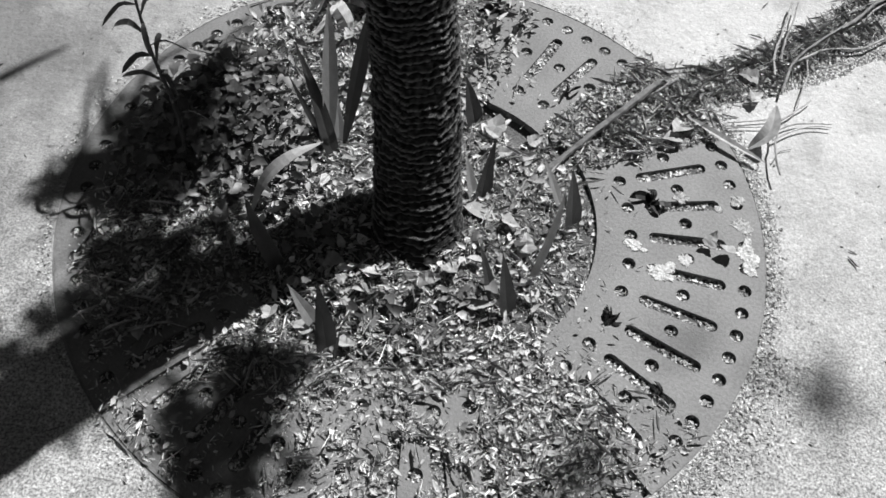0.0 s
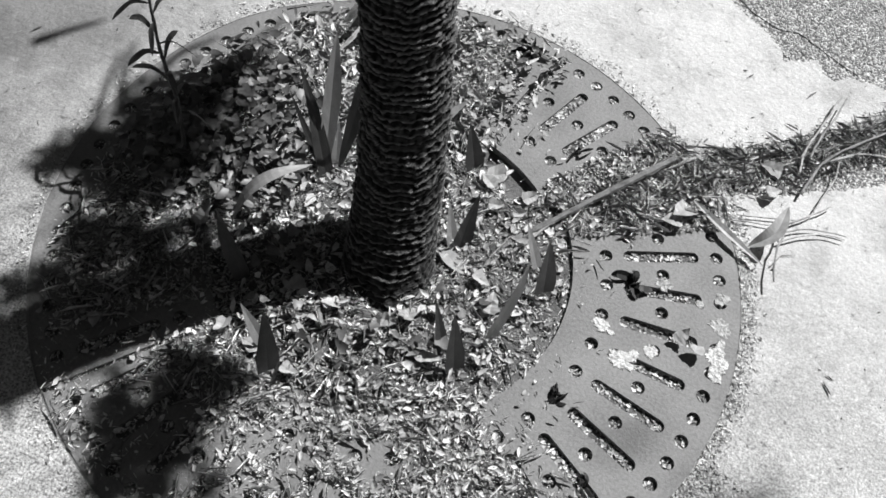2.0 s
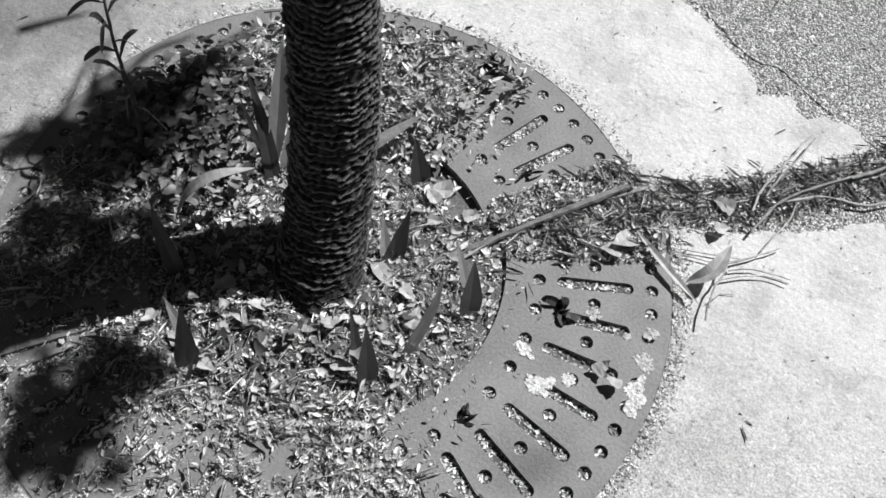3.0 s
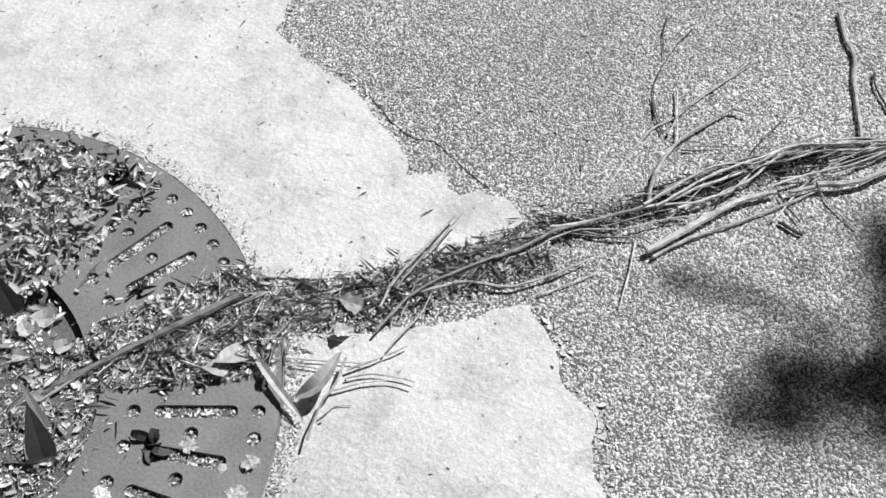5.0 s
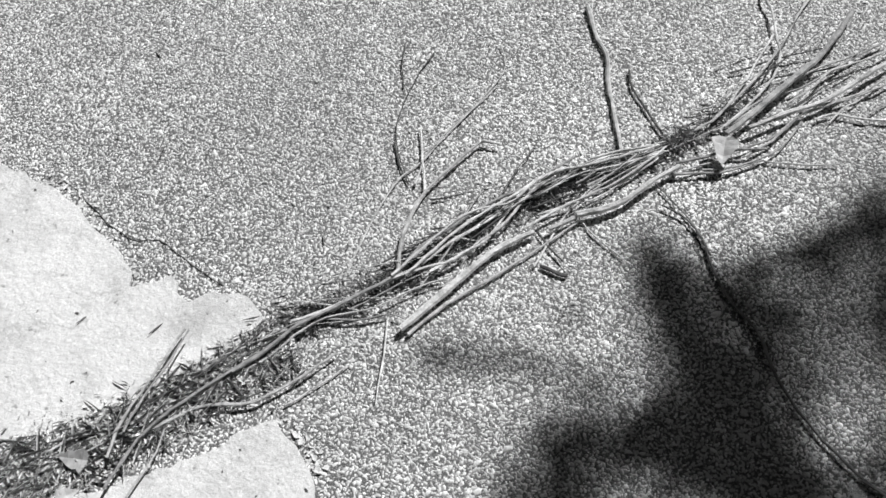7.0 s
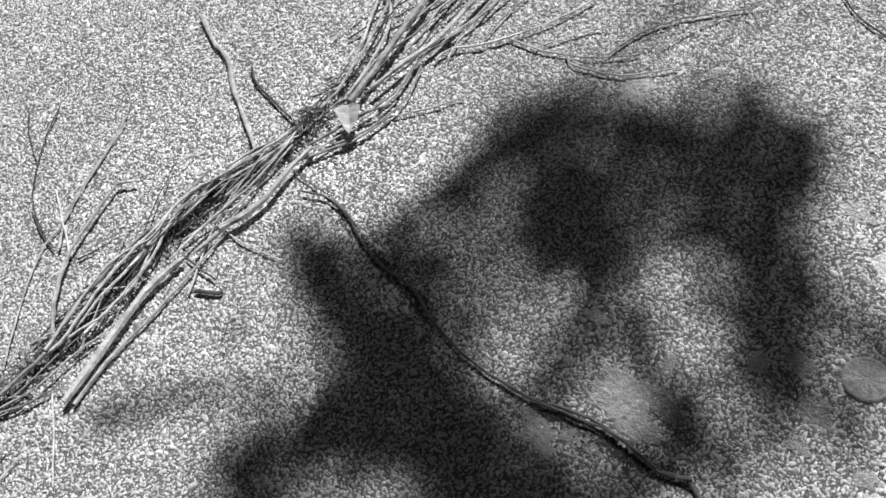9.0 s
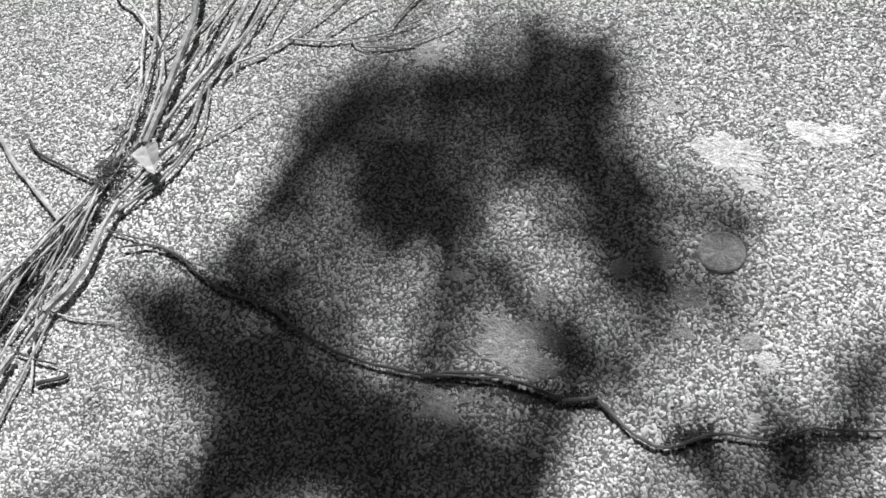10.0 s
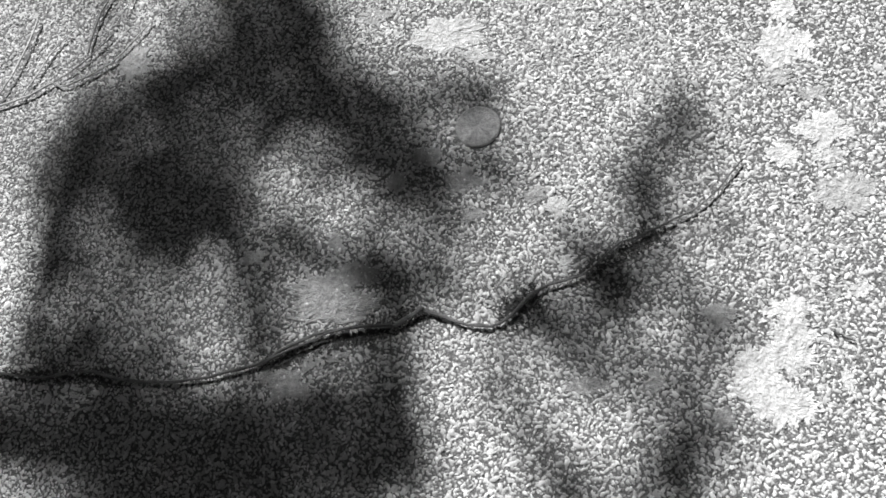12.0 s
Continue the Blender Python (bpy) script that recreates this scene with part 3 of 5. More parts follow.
# ---- road stones ----
def inside(px, py, poly):
    hit = np.zeros(len(px), bool)
    q = np.asarray(poly)
    for (x0, y0), (x1, y1) in zip(q, np.roll(q, -1, 0)):
        if y0 != y1:
            hit ^= ((y0 > py) != (y1 > py)) & (px < (x1 - x0) * (py - y0) / (y1 - y0) + x0)
    return hit


def road_stones():
    """Worn stones that stand out of the asphalt, close together and uneven in size."""
    g = 0.0058
    gx, gy = np.meshgrid(np.arange(-0.15, 3.30, g), np.arange(-0.35, 2.0, g))
    seen = inside(gx.ravel(), gy.ravel(), [(-0.15, 1.55), (0.65, 1.9), (1.8, 2.0), (2.25, 1.85), (3.1, 1.35), (3.3, 0.8), (3.28, 0.0), (2.5, -0.34), (1.3, -0.2), (0.5, 0.3)])
    gx, gy = gx.ravel()[seen], gy.ravel()[seen]
    n = gx.size
    x = gx + rng.uniform(-0.55, 0.55, n) * g
    y = gy + rng.uniform(-0.55, 0.55, n) * g
    keep = ~inside(x, y, outline) & (np.hypot(x - 2.669, y - 0.548) > 0.043) & (np.hypot(x, y) > 0.76) & (rng.random(n) < 0.92)
    x, y = x[keep], y[keep]
    n = len(x)
    size = 0.0027 * np.exp(rng.normal(0, 0.27, n))
    chip = np.array([(1, 0.1, -0.2), (0.25, 0.95, -0.2), (-0.85, 0.55, -0.2), (-0.8, -0.65, -0.2), (0.35, -0.9, -0.2), (0.62, 0.05, 0.42), (-0.05, 0.55, 0.42), (-0.55, -0.1, 0.42), (0.1, -0.5, 0.42)])
    tri = np.array([(0, 1, 5), (1, 6, 5), (1, 2, 6), (2, 7, 6), (2, 3, 7), (3, 8, 7), (3, 4, 8), (4, 5, 8), (4, 0, 5), (5, 6, 7), (5, 7, 8)])
    s = chip[None] * np.stack([size * rng.uniform(1.0, 1.9, n), size * rng.uniform(0.65, 1.05, n), size * rng.uniform(0.55, 1.2, n)], 1)[:, None]
    s = s + rng.normal(0, 0.13, s.shape) * size[:, None, None]
    v = np.einsum("nij,nkj->nki", turned(n, rng, 0.22, 0.22), s)
    v += np.stack([x, y, np.full(n, -0.0056) + rng.normal(0, 0.0006, n)], 1)[:, None]
    t = tri[None] + (np.arange(n) * len(chip))[:, None, None]
    ob = fast_mesh("road_stones", v.reshape(-1, 3), t.reshape(-1, 3), STONE)
    tagged(ob, "pale worn stones standing out of the asphalt", "road stones", kind="stuff")


road_stones()


edge_bits = []
for k in range(260):
    e = (edge_a[2:16] if k % 2 else edge_b[2:])
    i = rng.integers(0, len(e) - 1)
    u = rng.uniform(0, 1)
    edge_bits.append((e[i][0] + (e[i + 1][0] - e[i][0]) * u + abs(rng.normal(0, 0.02)), e[i][1] + (e[i + 1][1] - e[i][1]) * u + rng.normal(0, 0.012), -0.002))
tagged(flakes("mortar_crumbs", edge_bits, (0.006, 0.02), (0.4, 0.8), CONCRETE, rng, 0.2, 0.2), "pale crumbs of concrete along the ragged edge", "crumbs", kind="stuff")


# ---- twigs ----
def twig(points, r0, r1, mat=TWIG, name="twig", label="dry grey twig of the bundle on the asphalt", category="twig", group="twigs of the dry bundle", seed=1, kink=0.0013, n=None):
    r0, r1 = 0.86 * r0, 0.86 * r1
    length = sum((Vector(a) - Vector(b)).length for a, b in zip(points, points[1:]))
    n = n or max(6, int(length / 0.024))
    ob = mesh_object(name, *tube(points, r0, r1, 7, n, 0.20, seed, kink), mat)
    return tagged(ob, label, category, group)


twig([(1.299, 0.821, 0.012), (1.358, 0.89, 0.012), (1.427, 0.974, 0.012), (1.478, 1.027, 0.012), (1.533, 1.062, 0.012)], 0.0093, 0.0076, label="thick dry grey stick lying in the bundle", kink=0.0008, seed=1)
twig([(1.314, 0.816, 0.004), (1.383, 0.89, 0.004), (1.456, 0.949, 0.004), (1.518, 1.005, 0.004), (1.62, 1.101, 0.004)], 0.0041, 0.0029, seed=2)
twig([(1.001, 0.695, 0.022), (1.058, 0.748, 0.022), (1.103, 0.804, 0.022), (1.154, 0.838, 0.022), (1.215, 0.886, 0.022), (1.267, 0.925, 0.022), (1.313, 0.998, 0.022), (1.354, 1.038, 0.022), (1.406, 1.09, 0.022), (1.461, 1.132, 0.022), (1.506, 1.16, 0.022), (1.563, 1.215, 0.022), (1.606, 1.25, 0.022)], 0.0046, 0.0034, seed=3)
twig([(1.089, 0.811, 0.018), (1.153, 0.844, 0.018), (1.257, 0.917, 0.018), (1.322, 0.953, 0.018), (1.377, 0.978, 0.018), (1.429, 1.026, 0.018), (1.476, 1.08, 0.018), (1.515, 1.149, 0.018), (1.565, 1.206, 0.018), (1.609, 1.225, 0.018), (1.691, 1.259, 0.018), (1.774, 1.297, 0.018)], 0.0041, 0.0029, seed=4)
twig([(1.266, 0.926, 0.026), (1.314, 0.988, 0.026), (1.365, 1.054, 0.026), (1.417, 1.097, 0.026), (1.481, 1.118, 0.026), (1.517, 1.166, 0.026), (1.572, 1.212, 0.026)], 0.0036, 0.0024, seed=5)
twig([(1.32, 0.967, 0.015), (1.381, 1.03, 0.015), (1.445, 1.085, 0.015), (1.482, 1.126, 0.015), (1.535, 1.152, 0.015), (1.612, 1.209, 0.015), (1.694, 1.241, 0.015), (1.776, 1.28, 0.015)], 0.0036, 0.0024, seed=6)
twig([(1.002, 0.691, 0.012), (1.061, 0.736, 0.012), (1.106, 0.792, 0.012), (1.156, 0.831, 0.012), (1.223, 0.852, 0.012), (1.266, 0.876, 0.012), (1.329, 0.92, 0.012), (1.378, 0.943, 0.012)], 0.0029, 0.0017, seed=7)
twig([(1.133, 0.826, 0.008), (1.216, 0.834, 0.008), (1.271, 0.852, 0.008), (1.308, 0.845, 0.008)], 0.0024, 0.0018, seed=8)
twig([(0.874, 0.568, 0.01), (0.921, 0.604, 0.01), (0.973, 0.629, 0.01), (1.041, 0.64, 0.01), (1.081, 0.662, 0.01), (1.129, 0.702, 0.01), (1.157, 0.73, 0.01), (1.188, 0.759, 0.01)], 0.0045, 0.0028, seed=9)
twig([(1.109, 0.647, 0.002), (1.147, 0.678, 0.002), (1.185, 0.712, 0.002), (1.216, 0.742, 0.002)], 0.0023, 0.0017, seed=10)
twig([(1.27, 0.848, 0.003), (1.276, 0.787, 0.003), (1.277, 0.719, 0.003), (1.279, 0.668, 0.003)], 0.0024, 0.0015, seed=11)
twig([(0.885, 0.772, 0.02), (0.87, 0.725, 0.02), (0.852, 0.67, 0.02), (0.833, 0.619, 0.02), (0.816, 0.562, 0.02), (0.815, 0.507, 0.02)], 0.0030, 0.0035, label="dry twig sticking out of the litter", seed=12)
twig([(0.896, 0.767, 0.026), (0.876, 0.695, 0.026), (0.854, 0.638, 0.026), (0.839, 0.588, 0.026), (0.833, 0.556, 0.026)], 0.0024, 0.0029, label="dry twig sticking out of the litter", seed=13)
twig([(0.826, 0.451, 0.018), (0.839, 0.492, 0.018), (0.856, 0.54, 0.018), (0.874, 0.572, 0.018), (0.908, 0.612, 0.018), (0.962, 0.666, 0.018), (1.018, 0.717, 0.018), (1.061, 0.757, 0.018)], 0.0039, 0.0033, seed=14)
twig([(0.651, 0.45, 0.012), (0.687, 0.493, 0.012), (0.73, 0.535, 0.012), (0.783, 0.589, 0.012)], 0.0029, 0.0017, seed=15)
twig([(0.763, 0.543, 0.01), (0.799, 0.576, 0.01), (0.862, 0.603, 0.01), (0.912, 0.632, 0.01)], 0.0023, 0.0017, DARK_TWIG, label="thin dark dry stem in the bundle", seed=16)
twig([(0.709, 0.499, 0.012), (0.754, 0.536, 0.012), (0.794, 0.558, 0.012)], 0.0029, 0.0023, DARK_TWIG, label="thin dark dry stem in the bundle", seed=17)
twig([(0.86, 0.414, 0.014), (0.882, 0.481, 0.014), (0.9, 0.529, 0.014), (0.902, 0.575, 0.014)], 0.0022, 0.0017, seed=18)
twig([(0.825, 0.506, 0.008), (0.825, 0.544, 0.008), (0.837, 0.587, 0.008), (0.886, 0.62, 0.008)], 0.0023, 0.0017, DARK_TWIG, label="thin dark dry stem in the bundle", seed=19)
twig([(0.802, 0.355, 0.012), (0.862, 0.408, 0.012), (0.898, 0.444, 0.012)], 0.0028, 0.0017, label="thin dry twig on the pavement", group="twigs on the pavement", seed=20)
twig([(0.694, 0.348, 0.008), (0.763, 0.364, 0.008), (0.825, 0.381, 0.008)], 0.0020, 0.0014, label="thin dry twig on the pavement", group="twigs on the pavement", seed=21)
twig([(0.689, 0.331, 0.008), (0.749, 0.342, 0.008), (0.787, 0.348, 0.008)], 0.0020, 0.0014, label="thin dry twig on the pavement", group="twigs on the pavement", seed=22)
twig([(0.793, 0.306, 0.012), (0.842, 0.34, 0.012), (0.89, 0.362, 0.012), (0.938, 0.366, 0.012)], 0.0027, 0.0016, label="thin dry twig on the pavement", group="twigs on the pavement", seed=23)
twig([(0.807, 0.34, 0.01), (0.855, 0.365, 0.01), (0.897, 0.374, 0.01), (0.941, 0.376, 0.01)], 0.0022, 0.0016, label="thin dry twig on the pavement", group="twigs on the pavement", seed=24)
twig([(0.793, 0.19, 0.03), (0.788, 0.262, 0.03), (0.799, 0.315, 0.03), (0.797, 0.372, 0.03)], 0.0027, 0.0032, label="thin dry twig on the pavement", group="twigs on the pavement", seed=25)
twig([(0.789, 0.244, 0.004), (0.808, 0.279, 0.004), (0.837, 0.292, 0.004)], 0.0016, 0.0011, label="thin dry twig on the pavement", group="twigs on the pavement", seed=26)
twig([(1.614, 1.108, 0.016), (1.671, 1.13, 0.016), (1.715, 1.158, 0.016), (1.758, 1.203, 0.016), (1.816, 1.25, 0.016)], 0.0082, 0.0065, label="thick dry grey stick lying in the bundle", kink=0.0008, seed=27)
twig([(1.562, 1.072, 0.012), (1.614, 1.105, 0.012)], 0.0058, 0.0052, label="thick dry grey stick lying in the bundle", kink=0.0008, seed=28)
twig([(1.292, 0.932, 0.024), (1.333, 0.984, 0.024), (1.381, 1.046, 0.024), (1.433, 1.095, 0.024), (1.485, 1.138, 0.024), (1.528, 1.181, 0.024), (1.566, 1.207, 0.024), (1.606, 1.221, 0.024), (1.663, 1.241, 0.024), (1.708, 1.262, 0.024)], 0.0039, 0.0028, seed=29)
twig([(1.339, 0.949, 0.016), (1.4, 0.999, 0.016), (1.441, 1.033, 0.016), (1.478, 1.105, 0.016), (1.509, 1.141, 0.016), (1.551, 1.19, 0.016)], 0.0034, 0.0028, seed=30)
twig([(1.38, 1.024, 0.012), (1.424, 1.074, 0.012), (1.477, 1.116, 0.012), (1.52, 1.153, 0.012)], 0.0029, 0.0023, seed=31)
twig([(1.562, 1.196, 0.01), (1.631, 1.212, 0.01), (1.7, 1.237, 0.01), (1.762, 1.28, 0.01)], 0.0030, 0.0024, seed=32)
twig([(1.536, 1.104, 0.01), (1.603, 1.137, 0.01), (1.658, 1.16, 0.01), (1.713, 1.214, 0.01), (1.774, 1.267, 0.01)], 0.0029, 0.0023, seed=33)
twig([(1.512, 1.063, 0.018), (1.58, 1.12, 0.018), (1.635, 1.157, 0.018), (1.69, 1.195, 0.018), (1.75, 1.253, 0.018), (1.789, 1.296, 0.018)], 0.0035, 0.0023, seed=34)
twig([(1.603, 1.124, 0.014), (1.645, 1.173, 0.014), (1.711, 1.229, 0.014), (1.781, 1.28, 0.014)], 0.0024, 0.0018, seed=35)
twig([(1.523, 1.12, 0.008), (1.589, 1.158, 0.008), (1.657, 1.185, 0.008), (1.713, 1.211, 0.008)], 0.0024, 0.0018, DARK_TWIG, label="thin dark dry stem in the bundle", seed=36)
twig([(1.548, 1.18, 0.006), (1.562, 1.155, 0.006), (1.577, 1.14, 0.006)], 0.0024, 0.0018, DARK_TWIG, label="thin dark dry stem in the bundle", seed=37)
twig([(1.538, 1.069, 0.004), (1.562, 1.039, 0.004), (1.596, 1.004, 0.004)], 0.0029, 0.0017, DARK_TWIG, label="thin dark dry stem in the bundle", seed=38)
twig([(1.276, 0.943, 0.01), (1.271, 1.025, 0.01), (1.297, 1.129, 0.01), (1.356, 1.219, 0.01), (1.399, 1.277, 0.01)], 0.0051, 0.0040, label="pale forked twig leaning over the asphalt", seed=39)
twig([(1.399, 1.279, 0.01), (1.443, 1.274, 0.01)], 0.0037, 0.0031, label="pale forked twig leaning over the asphalt", seed=40)
twig([(1.3, 1.134, 0.006), (1.279, 1.233, 0.006), (1.264, 1.305, 0.006)], 0.0030, 0.0018, seed=41)
twig([(1.17, 0.919, 0.002), (1.194, 1.034, 0.002), (1.232, 1.154, 0.002), (1.282, 1.223, 0.002), (1.321, 1.29, 0.002), (1.372, 1.371, 0.002), (1.416, 1.439, 0.002)], 0.0023, 0.0017, label="thin dry twig lying across the asphalt", seed=42)
twig([(1.211, 1.266, 0.001), (1.235, 1.203, 0.001), (1.261, 1.161, 0.001)], 0.0025, 0.0019, DARK_TWIG, label="thin dark dry stem in the bundle", seed=43)
twig([(1.312, 1.124, 0.001), (1.356, 1.135, 0.001)], 0.0024, 0.0018, DARK_TWIG, label="thin dark dry stem in the bundle", seed=44)
twig([(1.359, 1.037, 0.002), (1.388, 1.094, 0.002), (1.419, 1.16, 0.002)], 0.0017, 0.0015, seed=45)
twig([(1.601, 1.69, 0.004), (1.626, 1.602, 0.004), (1.652, 1.549, 0.004), (1.661, 1.465, 0.004), (1.679, 1.37, 0.004), (1.699, 1.276, 0.004)], 0.0070, 0.0049, label="short broken dry twig on the asphalt", seed=46)
twig([(1.705, 1.508, 0.003), (1.71, 1.464, 0.003), (1.747, 1.395, 0.003), (1.784, 1.334, 0.003)], 0.0033, 0.0027, DARK_TWIG, label="thin dark dry stem in the bundle", seed=47)
twig([(1.61, 1.123, 0.001), (1.654, 1.073, 0.001), (1.727, 1.014, 0.001)], 0.0021, 0.0015, seed=48)
twig([(1.552, 0.991, 0.003), (1.606, 0.973, 0.003)], 0.0051, 0.0046, DARK_TWIG, label="thin dark dry stem in the bundle", seed=49)
twig([(1.191, 1.548, 0.001), (1.193, 1.477, 0.001), (1.217, 1.394, 0.001)], 0.0020, 0.0014, DARK_TWIG, label="thin dark dry stem in the bundle", seed=50)
twig([(1.862, 1.247, 0.01), (1.923, 1.26, 0.01), (1.984, 1.29, 0.01), (2.025, 1.324, 0.01), (2.066, 1.391, 0.01)], 0.0029, 0.0023, seed=58)
twig([(1.786, 1.23, 0.008), (1.846, 1.238, 0.008), (1.897, 1.246, 0.008), (1.947, 1.266, 0.008), (1.985, 1.286, 0.008)], 0.0041, 0.0023, seed=59)
twig([(2.098, 1.404, 0.006), (2.137, 1.422, 0.006), (2.196, 1.412, 0.006), (2.258, 1.417, 0.006), (2.332, 1.425, 0.006), (2.397, 1.441, 0.006), (2.457, 1.463, 0.006)], 0.0030, 0.0024, seed=60)
twig([(2.257, 1.415, 0.003), (2.307, 1.369, 0.003), (2.359, 1.337, 0.003), (2.365, 1.311, 0.003), (2.414, 1.274, 0.003), (2.465, 1.25, 0.003), (2.565, 1.239, 0.003)], 0.0027, 0.0018, seed=61)
twig([(2.359, 1.337, 0.003), (2.423, 1.308, 0.003), (2.467, 1.299, 0.003), (2.506, 1.293, 0.003)], 0.0021, 0.0015, seed=62)
twig([(2.308, 1.373, 0.003), (2.37, 1.379, 0.003), (2.431, 1.385, 0.003), (2.477, 1.373, 0.003)], 0.0021, 0.0015, seed=63)
twig([(2.445, 1.313, 0.003), (2.515, 1.345, 0.003), (2.6, 1.357, 0.003), (2.68, 1.351, 0.003), (2.752, 1.34, 0.003)], 0.0030, 0.0018, seed=64)
twig([(2.547, 1.295, 0.003), (2.626, 1.325, 0.003), (2.71, 1.337, 0.003)], 0.0018, 0.0015, seed=65)
twig([(1.98, 1.289, 0.003), (2.053, 1.284, 0.003), (2.139, 1.292, 0.003)], 0.0023, 0.0018, seed=66)
twig([(2.925, 1.31, 0.001), (2.933, 1.258, 0.001), (2.963, 1.195, 0.001)], 0.0025, 0.0019, DARK_TWIG, label="thin dark dry stem in the bundle", seed=68)
twig([(1.634, 1.255, 0.01), (1.696, 1.281, 0.01), (1.757, 1.3, 0.01), (1.788, 1.314, 0.01)], 0.0030, 0.0024, seed=69)
twig([(1.632, 1.182, 0.016), (1.694, 1.228, 0.016), (1.757, 1.274, 0.016), (1.794, 1.285, 0.016)], 0.0029, 0.0023, seed=70)
twig([(1.655, 1.197, 0.012), (1.718, 1.251, 0.012), (1.771, 1.28, 0.012)], 0.0023, 0.0017, DARK_TWIG, label="thin dark dry stem in the bundle", seed=71)
twig([(1.809, 1.253, 0.018), (1.877, 1.279, 0.018), (1.927, 1.3, 0.018), (1.99, 1.307, 0.018)], 0.0041, 0.0029, seed=72)
twig([(1.824, 1.242, 0.012), (1.874, 1.263, 0.012), (1.909, 1.277, 0.012)], 0.0029, 0.0023, seed=73)
twig([(0.151, -0.001, 0.004), (0.345, 0.225, 0.016), (0.529, 0.434, 0.026)], 0.0095, 0.0088, DRIFT, seed=112, label="thick straight dry stick over the grate", kink=0.001)
twig([(0.241, 0.069, 0.015), (0.343, 0.224, 0.015), (0.462, 0.352, 0.015), (0.578, 0.465, 0.015)], 0.0042, 0.0028, seed=113, label="thin dry stick over the grate")
twig([(1.263, 1.528, 0.001), (1.231, 1.444, 0.001), (1.212, 1.345, 0.001), (1.218, 1.257, 0.001), (1.262, 1.164, 0.001)], 0.0017, 0.0012, DARK_TWIG, label="thin dark twig on the asphalt", seed=151)
twig([(1.284, 1.232, 0.002), (1.314, 1.287, 0.002), (1.375, 1.379, 0.002), (1.421, 1.465, 0.002), (1.427, 1.51, 0.002), (1.412, 1.559, 0.002)], 0.0022, 0.0014, label="thin dry twig lying across the asphalt", seed=152)
twig([(1.276, 1.159, 0.004), (1.282, 1.224, 0.004), (1.263, 1.3, 0.004)], 0.0028, 0.0018, label="dry twig sticking out of the bundle", seed=153)
knot = [(1.813 + rng.normal(0, 0.017), 1.325 + rng.normal(0, 0.013), 0.006 + rng.uniform(0, 0.022)) for k in range(130)]
tagged(flakes("fibre_tangle", knot, (0.010, 0.034), (0.05, 0.10), TWIG, rng, 0.6, 0.6), "tangle of dark rootlets caught in the twigs", "tangle", kind="stuff")
twig([(1.843, 1.345, 0.012), (1.886, 1.38, 0.012), (1.932, 1.441, 0.012), (1.979, 1.506, 0.012), (2.029, 1.592, 0.012), (2.065, 1.676, 0.012), (2.117, 1.784, 0.012)], 0.0035, 0.0029, seed=170)
twig([(2.036, 1.843, 0.014), (1.999, 1.762, 0.014), (2.015, 1.704, 0.014), (2.023, 1.625, 0.014), (2.028, 1.57, 0.014), (2.013, 1.509, 0.014), (1.962, 1.429, 0.014), (1.898, 1.35, 0.014)], 0.0034, 0.0034, seed=171)
twig([(2.018, 1.634, 0.01), (1.977, 1.547, 0.01), (1.948, 1.482, 0.01), (1.909, 1.412, 0.01), (1.86, 1.355, 0.01)], 0.0026, 0.0026, seed=172)
twig([(1.908, 1.333, 0.024), (1.985, 1.416, 0.024), (2.044, 1.488, 0.024), (2.098, 1.55, 0.024), (2.146, 1.623, 0.024), (2.189, 1.706, 0.024)], 0.0081, 0.0086, label="thick dry grey stick lying in the bundle", seed=173)
twig([(1.883, 1.349, 0.012), (1.908, 1.359, 0.012), (1.956, 1.401, 0.012), (2.001, 1.447, 0.012), (2.065, 1.478, 0.012), (2.141, 1.539, 0.012), (2.208, 1.595, 0.012), (2.254, 1.632, 0.012)], 0.0035, 0.0029, seed=174)
twig([(1.957, 1.356, 0.022), (2.025, 1.397, 0.022), (2.1, 1.434, 0.022), (2.154, 1.476, 0.022), (2.206, 1.523, 0.022), (2.262, 1.57, 0.022), (2.289, 1.595, 0.022)], 0.0058, 0.0058, label="thick dry grey stick lying in the bundle", seed=175)
twig([(1.947, 1.289, 0.012), (2.005, 1.336, 0.012), (2.053, 1.397, 0.012), (2.124, 1.439, 0.012), (2.202, 1.478, 0.012), (2.274, 1.527, 0.012), (2.321, 1.563, 0.012)], 0.0034, 0.0028, seed=176)
twig([(1.919, 1.299, 0.01), (1.98, 1.327, 0.01), (2.031, 1.366, 0.01), (2.066, 1.414, 0.01)], 0.0029, 0.0023, seed=177)
twig([(2.034, 1.43, 0.016), (2.085, 1.474, 0.016), (2.129, 1.527, 0.016), (2.18, 1.556, 0.016), (2.233, 1.585, 0.016), (2.27, 1.611, 0.016)], 0.0030, 0.0024, seed=178)
twig([(2.093, 1.43, 0.014), (2.186, 1.472, 0.014), (2.241, 1.518, 0.014), (2.3, 1.572, 0.014)], 0.0030, 0.0024, seed=179)
twig([(2.124, 1.396, 0.008), (2.153, 1.434, 0.008), (2.192, 1.463, 0.008)], 0.0024, 0.0018, seed=180)
twig([(2.211, 1.429, 0.004), (2.257, 1.472, 0.004), (2.318, 1.513, 0.004), (2.355, 1.538, 0.004)], 0.0024, 0.0018, seed=181)
twig([(2.011, 1.507, 0.008), (2.061, 1.524, 0.008), (2.109, 1.536, 0.008), (2.173, 1.562, 0.008)], 0.0025, 0.0018, DARK_TWIG, label="thin dark dry stem in the bundle", seed=182)
